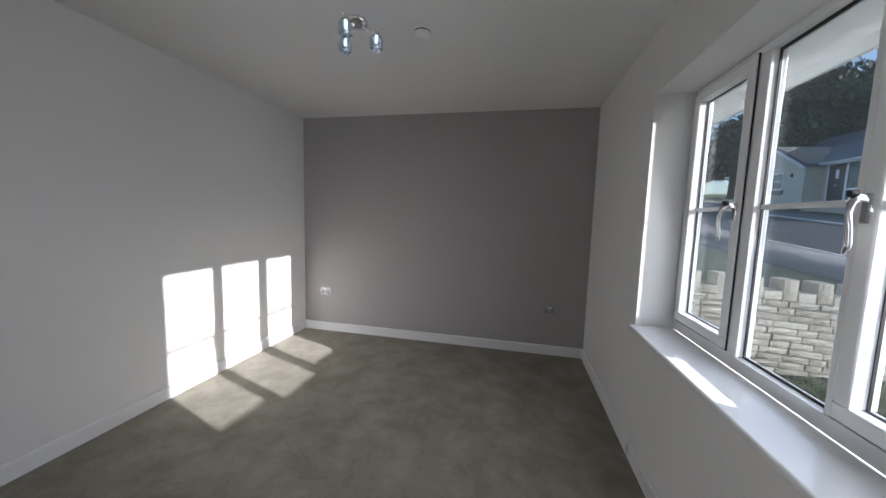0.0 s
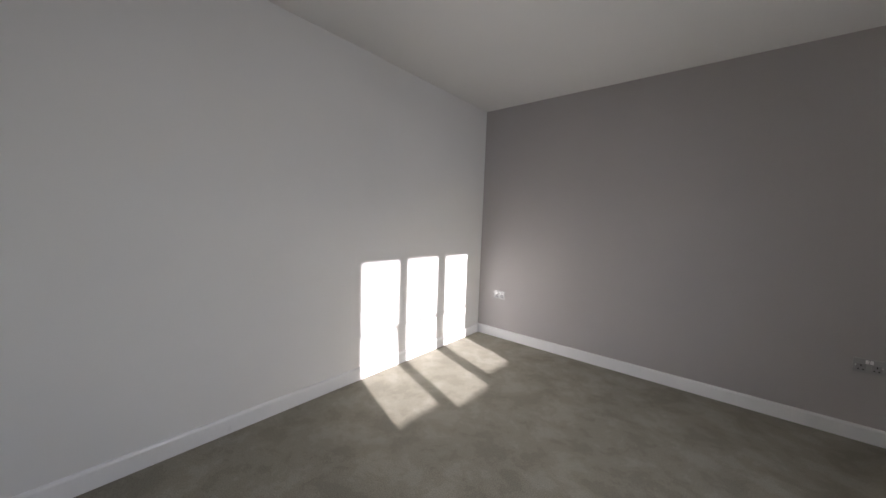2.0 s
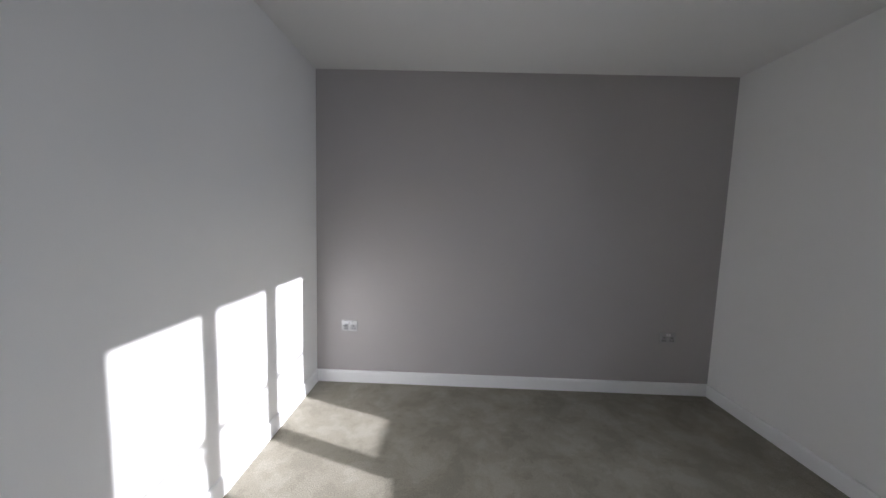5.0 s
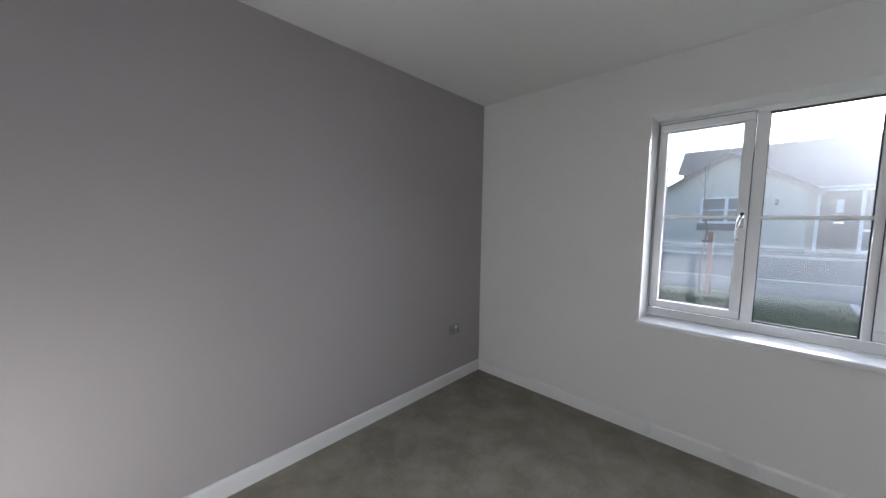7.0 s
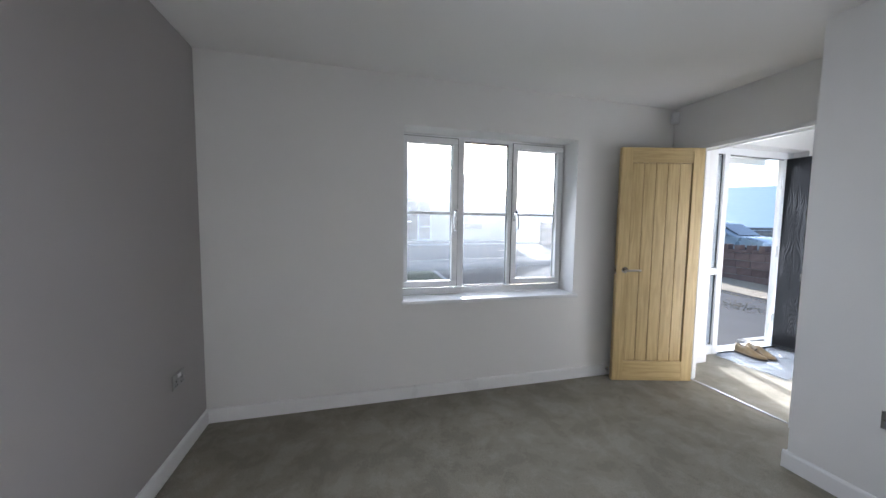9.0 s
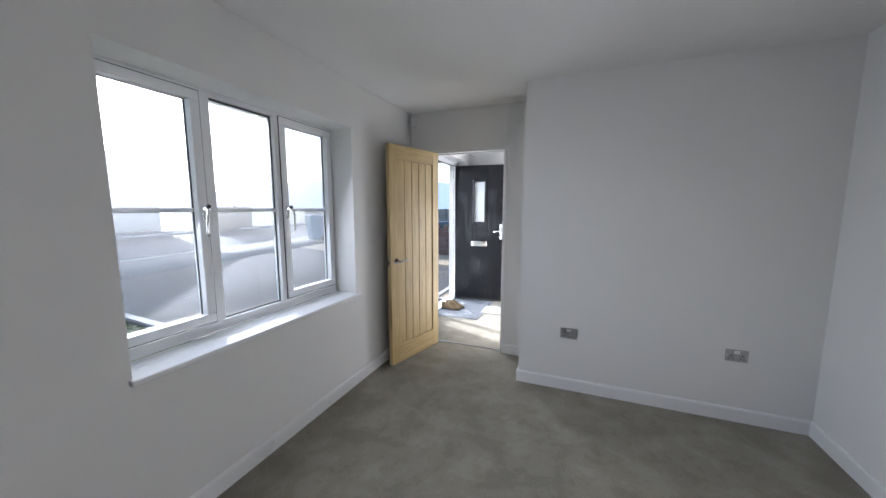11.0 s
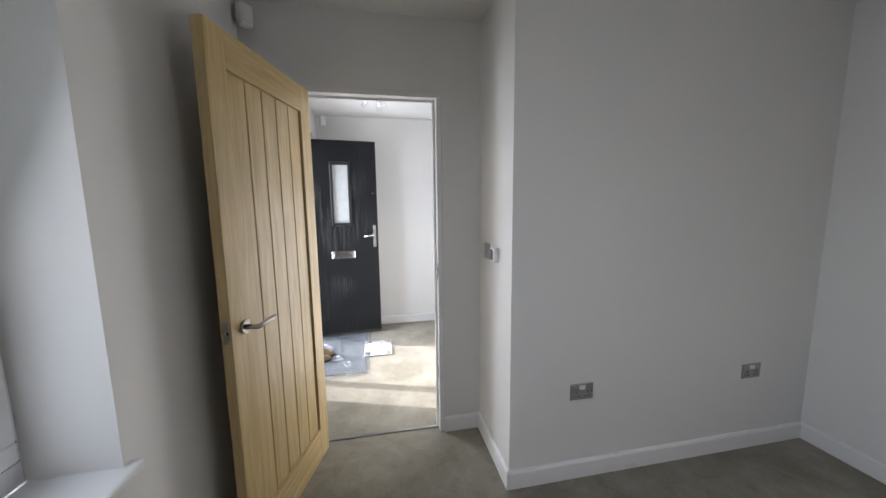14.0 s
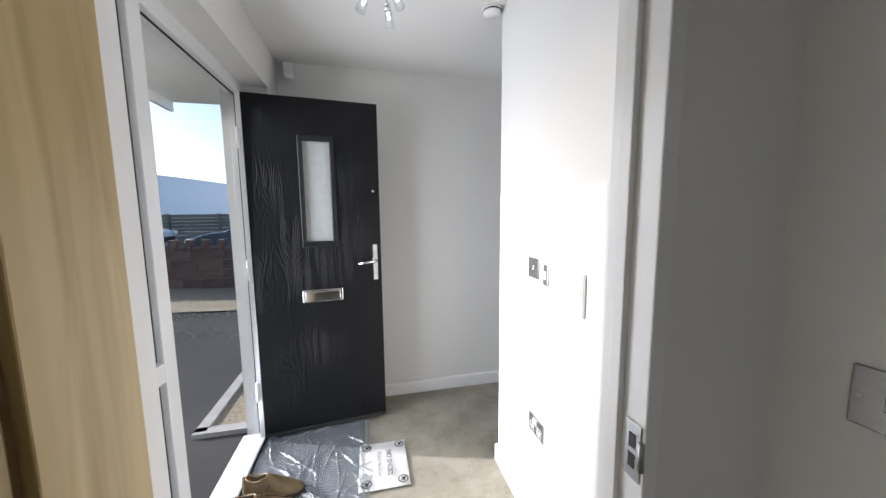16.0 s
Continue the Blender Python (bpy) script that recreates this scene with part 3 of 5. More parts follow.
part("obscure_pane", box_bm(gx0 + 0.001, gx1 - 0.001, -0.026, -0.018, gz0 + 0.001, gz1 - 0.001), frost, fdoor, "pale obscured glass pane")
# pressed vertical lines on the skin
for xx in (0.10, 0.185):
    part("moulding", box_bm(xx, xx + 0.006, -FT - 0.0012, -FT + 0.001, 0.62, 1.72, 0.0005, 1), GRAIN, fdoor)
lb = part("letter_plate", box_bm(0.260, 0.500, -FT - 0.012, -FT, 0.832, 0.912, 0.005), CHROME, fdoor, "polished chrome letter plate")
part("flap", box_bm(0.277, 0.483, -FT - 0.017, -FT - 0.011, 0.845, 0.899, 0.003), CHROME, lb)
bp2 = part("handle_plate", box_bm(FW - 0.055, FW - 0.022, -FT - 0.009, -FT, 0.945, 1.18, 0.006), CHROME, fdoor, "chrome lever handle plate")
part("lever", tube_bm([(FW - 0.038, -FT - 0.006, 1.075), (FW - 0.038, -FT - 0.048, 1.075), (FW - 0.048, -FT - 0.056, 1.075), (FW - 0.10, -FT - 0.056, 1.068), (FW - 0.15, -FT - 0.052, 1.064)], [0.009, 0.009, 0.0095, 0.009, 0.007], 14), CHROME, bp2)
part("key_cylinder", cyl_bm((FW - 0.038, -FT - 0.006, 0.985), (FW - 0.038, -FT - 0.018, 0.985), 0.0085), CHROME, bp2)
part("viewer", cyl_bm((FW - 0.040, -FT, 1.52), (FW - 0.040, -FT - 0.004, 1.52), 0.007), CHROME, fdoor, "small chrome stud")
part("edge_trim", box_bm(-0.028, -0.001, -FT + 0.002, -0.002, 0.0, FH, 0.003), UPVC, fdoor, "white door edge strip")
for hz in (0.25, 1.0, 1.75):
    hg = part("hinge", box_bm(-0.034, -0.012, -FT - 0.010, -FT + 0.004, hz, hz + 0.11, 0.004), UPVC, fdoor, "white flag hinge")
    part("pin", cyl_bm((-0.023, -FT - 0.010, hz - 0.006), (-0.023, -FT - 0.010, hz + 0.116), 0.007), UPVC, hg)
part("door_sweep", box_bm(0.002, FW - 0.002, -FT - 0.006, -FT, 0.0, 0.018, 0.002), RUBBER, fdoor)

# ---- fittings on the walls and ceilings ----
def wall_pose(x, y, z, facing):
    """Pose whose local y points out of the wall and local z up; facing: n, s, e or w, the way the wall looks."""
    return pose(x, y, z, 0, 0, {"n": 0, "s": 180, "e": -90, "w": 90}[facing])


def screw(parent, x, z, y=0.0065):
    sc = part("screw", cyl_bm((x, y - 0.002, z), (x, y + 0.0012, z), 0.0042, seg=14), CHROME, parent)
    return sc


def plate(parent, w, h, t=0.0065):
    b = box_bm(-w / 2, w / 2, 0, t, -h / 2, h / 2, 0.0025, 3)
    return part("faceplate", b, STEEL, parent, "brushed steel faceplate")


INSERT = surface("grey_plastic", g(0.26), g(0.31), 0.4, 8, 120, 0.03, depth=0.0006)


def double_socket(m, label="brushed steel double power socket on the wall", switches=WHITE_PLASTIC):
    ob = thing("double_socket", label, "socket", m @ Matrix.Diagonal((0.84, 1, 0.95, 1)), "power sockets")
    plate(ob, 0.148, 0.088)
    for sx in (-0.036, 0.036):
        part("insert", box_bm(sx - 0.024, sx + 0.024, 0.005, 0.0075, -0.034, 0.010, 0.001, 1), INSERT, ob, "grey socket insert")
        hole = boxes((sx - 0.003, sx + 0.003, 0.006, 0.0085, -0.006, 0.005), (sx - 0.015, sx - 0.007, 0.006, 0.0085, -0.027, -0.021), (sx + 0.007, sx + 0.015, 0.006, 0.0085, -0.027, -0.021))
        part("pin_holes", hole, DARK_HOLE, ob)
    for sx in (-0.010, 0.010):
        rk = box_bm(sx - 0.0075, sx + 0.0075, 0.005, 0.0115, 0.014, 0.036, 0.0015, 2)
        rk.transform(Matrix.Translation((0, 0.0006, 0)))
        part("rocker", rk, switches, ob)
    screw(ob, -0.060, 0.0)
    screw(ob, 0.060, 0.0)
    return ob


double_socket(wall_pose(0.265, 0, 0.46, "s"))
double_socket(wall_pose(2.745, 0, 0.456, "s"))
double_socket(wall_pose(1.47, YS, 0.467, "n"))
double_socket(wall_pose(0.418, YS, 0.462, "n"), "brushed steel double socket low on the white wall")


def rocker_switch(m, label):
    ob = thing("light_switch", label, "switch", m, "light switches")
    plate(ob, 0.088, 0.088)
    part("surround", box_bm(-0.010, 0.010, 0.005, 0.0072, -0.012, 0.012, 0.001, 1), DARK_HOLE, ob)
    rk = box_bm(-0.0085, 0.0085, 0.005, 0.010, -0.0105, 0.0105, 0.002, 2)
    rk.transform(Matrix.Rotation(radians(9), 4, "X"))
    part("rocker", rk, STEEL, ob)
    screw(ob, -0.033, 0)
    screw(ob, 0.033, 0)
    return ob


rocker_switch(wall_pose(XJ, -3.632, 1.15, "e"), "brushed steel single rocker light switch")
rocker_switch(wall_pose(XJ, -4.625, 1.175, "e"), "brushed steel rocker switch in the hall")
small = thing("fan_switch", "narrow brushed steel switch in the hall", "switch", wall_pose(XJ, -4.526, 1.161, "e"), "light switches")
part("faceplate", box_bm(-0.018, 0.018, 0, 0.0065, -0.042, 0.042, 0.002, 2), STEEL, small)
part("rocker", box_bm(-0.008, 0.008, 0.005, 0.010, -0.016, 0.016, 0.0015, 2), WHITE_PLASTIC, small)
double_socket(wall_pose(XJ, -4.576, 0.488, "e"), "brushed steel double socket in the sunlit hall")
chime = thing("alarm_keypad", "slim white wall unit beside the hall switches", "wall unit", wall_pose(XJ, -4.302, 1.136, "e"))
part("case", box_bm(-0.020, 0.020, 0, 0.024, -0.075, 0.075, 0.006, 3), WHITE_PLASTIC, chime)
part("seam", box_bm(-0.0205, 0.0205, 0.008, 0.0095, -0.0755, 0.0755), STEEL, chime)

thermo = thing("thermostat", "white digital room thermostat with a grey display", "thermostat", wall_pose(XJ, -3.50, 1.146, "e") @ Matrix.Scale(0.86, 4))
part("case", box_bm(-0.044, 0.044, 0, 0.024, -0.043, 0.043, 0.006, 3), WHITE_PLASTIC, thermo)
disp = part("display", box_bm(-0.010, 0.036, 0.0235, 0.0248, -0.032, 0.030, 0.001, 1), SCREEN, thermo, "grey liquid crystal display")
digits = bpy.data.curves.new("digits", "FONT")
digits.body, digits.size, digits.align_x, digits.align_y, digits.extrude = "12", 0.024, "CENTER", "CENTER", 0.0003
digits.materials.append(DARK_HOLE)
dg = new("digits", digits)
dg.parent = disp
dg.matrix_basis = Matrix(((-1, 0, 0, 0.008), (0, 0, 1, 0.0252), (0, 1, 0, 0.006), (0, 0, 0, 1)))
for k in range(3):
    part("button", box_bm(-0.034, -0.020, 0.0235, 0.0255, -0.026 + 0.019 * k, -0.014 + 0.019 * k, 0.002, 2), WHITE_PLASTIC, thermo)


def corner_sensor(x, y, z, turn, label):
    ob = thing("alarm_sensor", label, "alarm sensor", pose(x, y, z, 0, 0, turn), "alarm sensors")
    b = box_bm(-0.030, 0.030, 0.0, 0.042, -0.05, 0.05, 0.012, 3)
    part("case", b, WHITE_PLASTIC, ob)
    part("lens", box_bm(-0.021, 0.021, 0.038, 0.045, -0.034, 0.010, 0.004, 2), WHITE_PLASTIC, ob, "ribbed white lens")
    part("bracket", box_bm(-0.02, 0.02, -0.028, 0.002, -0.02, 0.02, 0.003, 1), WHITE_PLASTIC, ob)
    return ob


corner_sensor(W - 0.045, YD + 0.045, 2.30, 45, "white alarm sensor high in the room corner")
corner_sensor(W - 0.075, HS + 0.035, 2.33, 25, "white alarm sensor high in the hall corner")


def smoke_alarm(x, y, label):
    ob = thing("smoke_alarm", label, "smoke alarm", pose(x, y, H), "smoke alarms")
    part("base", lathe_bm([(0, 0), (0.050, 0), (0.050, -0.008), (0, -0.008)]), WHITE_PLASTIC, ob)
    part("cover", lathe_bm([(0.044, -0.006), (0.046, -0.016), (0.042, -0.026), (0.034, -0.031), (0, -0.033)]), WHITE_PLASTIC, ob)
    part("vent", lathe_bm([(0.0455, -0.012), (0.0468, -0.013), (0.0468, -0.017), (0.0455, -0.018)]), DARK_HOLE, ob)
    return ob


smoke_alarm(1.807, -1.491, "round white smoke alarm on the ceiling")
smoke_alarm(1.90, -5.01, "round white smoke alarm on the hall ceiling")

# ceiling lights
CRYSTAL = glass_mat("cut_glass", 0.02, 1.0, (0.66, 0.72, 0.76), 0.5)


def bulb_mat(power):
    m, n, l, b = node_mat("led_capsule")
    b.inputs["Base Color"].default_value = (0.8, 0.8, 0.8, 1)
    b.inputs["Emission Color"].default_value = (0.88, 0.94, 1.0, 1)
    b.inputs["Emission Strength"].default_value = power
    return m


BULB = bulb_mat(1.2)
CLEAR = glass_mat("clear_lamp_glass", 0.02, 1.0, (0.93, 0.94, 0.95), 0.16)


def cut_shade(r0, r1, z0, z1, n=10):
    """A faceted glass cup with thick ribs, open below."""
    b = bmesh.new()
    rows = []
    for r, z, tw in ((r0 * 0.55, z1, 0), (r0, z1 - 0.008, 0), (r1, (z0 + z1) / 2, 0.5), (r1 * 0.92, z0, 0), (r1 * 0.78, z0 + 0.002, 0), (r0 * 0.8, z1 - 0.014, 0)):
        rows.append([b.verts.new(((r * (1 + 0.06 * (k % 2))) * math.cos(2 * math.pi * (k + tw) / n), (r * (1 + 0.06 * (k % 2))) * math.sin(2 * math.pi * (k + tw) / n), z)) for k in range(n)])
    for a, c in zip(rows, rows[1:]):
        for k in range(n):
            b.faces.new((a[k], a[(k + 1) % n], c[(k + 1) % n]))
            b.faces.new((a[k], c[(k + 1) % n], c[k]))
    return b


lamp = thing("ceiling_light", "three-armed chrome ceiling light with cut glass shades", "ceiling light", pose(1.472, -1.632, H, 0, 0, 20))
part("canopy", lathe_bm([(0, 0), (0.062, 0), (0.064, -0.008), (0.058, -0.020), (0.030, -0.028), (0.018, -0.034), (0, -0.036)], 40), CHROME, lamp, "round chrome ceiling plate")
for k in range(3):
    a = radians(120 * k)
    ca, sa = math.cos(a), math.sin(a)
    arm = part("arm", tube_bm([(0.03 * ca, 0.03 * sa, -0.022), (0.07 * ca - 0.012 * sa, 0.07 * sa + 0.012 * ca, -0.040), (0.115 * ca - 0.018 * sa, 0.115 * sa + 0.018 * ca, -0.038), (0.145 * ca - 0.010 * sa, 0.145 * sa + 0.010 * ca, -0.022)], 0.005, 10), CHROME, lamp)
    cx, cy = 0.108 * ca - 0.018 * sa, 0.108 * sa + 0.018 * ca
    cup = part("lamp_holder", cyl_bm((cx, cy, -0.038), (cx, cy, -0.062), 0.013, 0.017, bevel=0.001), CHROME, lamp)
    sh = cut_shade(0.030, 0.038, -0.125, -0.055)
    sh.transform(Matrix.Translation((cx, cy, 0)))
    shade = part("shade", sh, CRYSTAL, lamp, "faceted clear glass shade")
    shade.visible_shadow = False
    bb = lathe_bm([(0, -0.062), (0.009, -0.064), (0.010, -0.085), (0.007, -0.098), (0, -0.101)], 16)
    bb.transform(Matrix.Translation((cx, cy, 0)))
    part("bulb", bb, BULB, lamp, "small lit capsule bulb")
    for q in range(2):
        dr = lathe_bm([(0, -0.118), (0.012, -0.126), (0.014, -0.134), (0.008, -0.146), (0, -0.150)], 8)
        dr.transform(Matrix.Translation((cx + (0.013 if q else -0.013), cy, 0)))
        for f in dr.faces:
            f.smooth = False
        dd = part("crystal_drop", dr, CRYSTAL, lamp, "clear cut glass drop")
        dd.visible_shadow = False

spot = thing("ceiling_light", "three-arm chrome ceiling light with clear glass shades", "ceiling light", pose(2.435, -4.90, H, 0, 0, -20))
part("canopy", lathe_bm([(0, 0), (0.080, 0), (0.083, -0.006), (0.080, -0.020), (0.070, -0.025), (0, -0.026)], 40), CHROME, spot, "round polished chrome ceiling plate")
for k in range(3):
    a = radians(120 * k + 30)
    ca, sa = math.cos(a), math.sin(a)
    part("arm", tube_bm([(0.055 * ca, 0.055 * sa, -0.022), (0.058 * ca, 0.058 * sa, -0.075)], 0.0055, 10), CHROME, spot)
    part("lamp_holder", cyl_bm((0.058 * ca, 0.058 * sa, -0.066), (0.072 * ca, 0.072 * sa, -0.092), 0.012, 0.015), CHROME, spot)
    shade = part("shade", cyl_bm((0.071 * ca, 0.071 * sa, -0.090), (0.100 * ca, 0.100 * sa, -0.150), 0.015, 0.022, 20), CLEAR, spot, "clear glass cup shade")
    shade.visible_shadow = False
    part("bulb", cyl_bm((0.073 * ca, 0.073 * sa, -0.094), (0.086 * ca, 0.086 * sa, -0.122), 0.007, 0.006, 12), BULB, spot, "small lit capsule bulb")

# ---- things on the hall floor ----
MAT_FABRIC = surface("charcoal_mat", (0.075, 0.086, 0.102), (0.125, 0.138, 0.158), 0.95, 12, 200, 0.5, depth=0.004)
mat_ob = tagged(mesh_object("doormat", box_bm(2.60, 3.197, -5.54, -4.635, 0.0, 0.008, 0.003, 2), MAT_FABRIC), "charcoal ribbed doormat under clear film", "doormat")


def film_mat():
    m, n, l, b = node_mat("clear_plastic_film")
    n.remove(b)
    tr = n.new("ShaderNodeBsdfTransparent")
    tr.inputs[0].default_value = (0.80, 0.825, 0.845, 1)
    gl = n.new("ShaderNodeBsdfGlossy")
    gl.inputs["Roughness"].default_value = 0.16
    df = n.new("ShaderNodeBsdfDiffuse")
    df.inputs[0].default_value = (0.60, 0.63, 0.66, 1)
    co = n.new("ShaderNodeTexCoord")
    nz = n.new("ShaderNodeTexNoise")
    nz.inputs["Scale"].default_value, nz.inputs["Detail"].default_value, nz.inputs["Distortion"].default_value = 34, 6, 1.2
    l.new(co.outputs["Object"], nz.inputs["Vector"])
    bp = n.new("ShaderNodeBump")
    bp.inputs["Strength"].default_value, bp.inputs["Distance"].default_value = 0.6, 0.01
    l.new(nz.outputs["Fac"], bp.inputs["Height"])
    l.new(bp.outputs[0], gl.inputs["Normal"])
    m1, m2 = n.new("ShaderNodeMixShader"), n.new("ShaderNodeMixShader")
    m1.inputs[0].default_value = 0.17
    l.new(tr.outputs[0], m1.inputs[1])
    l.new(df.outputs[0], m1.inputs[2])
    m2.inputs[0].default_value = 0.16
    l.new(m1.outputs[0], m2.inputs[1])
    l.new(gl.outputs[0], m2.inputs[2])
    l.new(m2.outputs[0], n["Material Output"].inputs[0])
    return m


def crumpled_sheet(x0, x1, y0, y1, z, nx, ny):
    """A thin sheet with folds and creases, lying at height z."""
    b = bmesh.new()
    rows = []
    folds = [(random.uniform(0, 1), random.uniform(0, 1), random.uniform(0, math.pi), random.uniform(0.004, 0.013)) for _ in range(70)]
    for j in range(ny + 1):
        row = []
        for i in range(nx + 1):
            u, v = i / nx, j / ny
            h = 0.0025 + 0.003 * noise.noise(Vector((u * 7, v * 9, 0.3))) + 0.0015 * noise.noise(Vector((u * 22, v * 30, 2.3)))
            for fu, fv, fa, fh in folds:
                du, dv = u - fu, v - fv
                along, across = du * math.cos(fa) + dv * math.sin(fa), -du * math.sin(fa) + dv * math.cos(fa)
                h += fh * math.exp(-(across / 0.006) ** 2 - (along / 0.12) ** 2)
            ex = 0.018 * noise.noise(Vector((v * 6, 4.4, u)))
            ey = 0.018 * noise.noise(Vector((u * 6, 9.1, v)))
            row.append(b.verts.new((x0 + (x1 - x0) * u + ex, y0 + (y1 - y0) * v + ey, z + max(h, 0.0008))))
        rows.append(row)
    for j in range(ny):
        for i in range(nx):
            f = b.faces.new((rows[j][i], rows[j][i + 1], rows[j + 1][i + 1], rows[j + 1][i]))
            f.smooth = True
    return b


film_ob = mesh_object("plastic_film", crumpled_sheet(2.565, 3.19, -5.535, -4.585, 0.008, 130, 190), film_mat())
tagged(film_ob, "crumpled clear plastic film over the doormat", "plastic sheet")

PAPER = surface("white_paper", g(0.80), g(0.84), 0.7, 6, 120, 0.05, depth=0.0005)
INK = surface("black_ink", g(0.02), g(0.035), 0.6, 30, 200, 0.0)
INK_GREY = surface("grey_ink", g(0.16), g(0.20), 0.6, 30, 200, 0.0)
sheet = bmesh.new()
prow = []
PX0, PX1, PY0, PY1 = 2.390, 2.655, -5.255, -4.905
for j in range(9):
    prow.append([sheet.verts.new((PX0 + (PX1 - PX0) * i / 6, PY0 + (PY1 - PY0) * j / 8, 0.009 + 0.004 * (i / 6) ** 3 + 0.0015 * math.sin(j * 0.8))) for i in range(7)])
for j in range(8):
    for i in range(6):
        sheet.faces.new((prow[j][i], prow[j][i + 1], prow[j + 1][i + 1], prow[j + 1][i])).smooth = True
bmesh.ops.solidify(sheet, geom=list(sheet.faces), thickness=-0.0004)
sign = tagged(mesh_object("paper_sign", sheet, PAPER), "white paper sign with a no shoes notice", "sign")
sign.location = (-0.030, -0.030, 0)
ZT = 0.0158


def sign_text(body, size, x, y, material):
    cu = bpy.data.curves.new("lettering", "FONT")
    cu.body, cu.size, cu.align_x, cu.align_y, cu.extrude = body, size, "CENTER", "CENTER", 0.0002
    cu.materials.append(material)
    ob = new("lettering", cu)
    ob.parent = sign
    ob.matrix_basis = Matrix(((0, -1, 0, x), (1, 0, 0, y), (0, 0, 1, ZT), (0, 0, 0, 1)))


sign_text("NO SHOES", 0.040, 2.490, -5.08, INK)
sign_text("Beyond This Point!", 0.024, 2.545, -5.08, INK_GREY)
for cx2, cy2 in ((2.425, -5.215), (2.615, -5.215), (2.425, -4.945), (2.615, -4.945)):
    rb = bmesh.new()
    ring = []
    for k in range(28):
        a = 2 * math.pi * k / 28
        ring.append((rb.verts.new((cx2 + 0.027 * math.cos(a), cy2 + 0.027 * math.sin(a), ZT)), rb.verts.new((cx2 + 0.022 * math.cos(a), cy2 + 0.022 * math.sin(a), ZT))))
    for k in range(28):
        a, c = ring[k], ring[(k + 1) % 28]
        rb.faces.new((a[0], c[0], c[1], a[1]))
    d = 0.017
    rb.faces.new([rb.verts.new((cx2 + sx, cy2 + sy, ZT)) for sx, sy in ((-d - 0.002, -d + 0.002), (-d + 0.002, -d - 0.002), (d + 0.002, d - 0.002), (d - 0.002, d + 0.002))])
    rb.faces.new([rb.verts.new((cx2 + sx, cy2 + sy, ZT)) for sx, sy in ((-0.006, 0.014), (-0.012, -0.004), (0.004, -0.014), (0.012, -0.010), (0.004, -0.002), (0.000, 0.012))])
    part("symbol", rb, INK, sign, "black ring symbol with a slash")

LEATHER = surface("tan_leather", (0.17, 0.120, 0.060), (0.27, 0.195, 0.105), 0.42, 14, 120, 0.25, depth=0.002)
SOLE = surface("dark_sole", (0.020, 0.015, 0.010), (0.04, 0.03, 0.02), 0.6, 20, 100, 0.1)
LINING = surface("shoe_lining", (0.035, 0.024, 0.014), (0.06, 0.042, 0.025), 0.8, 30, 200, 0.1)


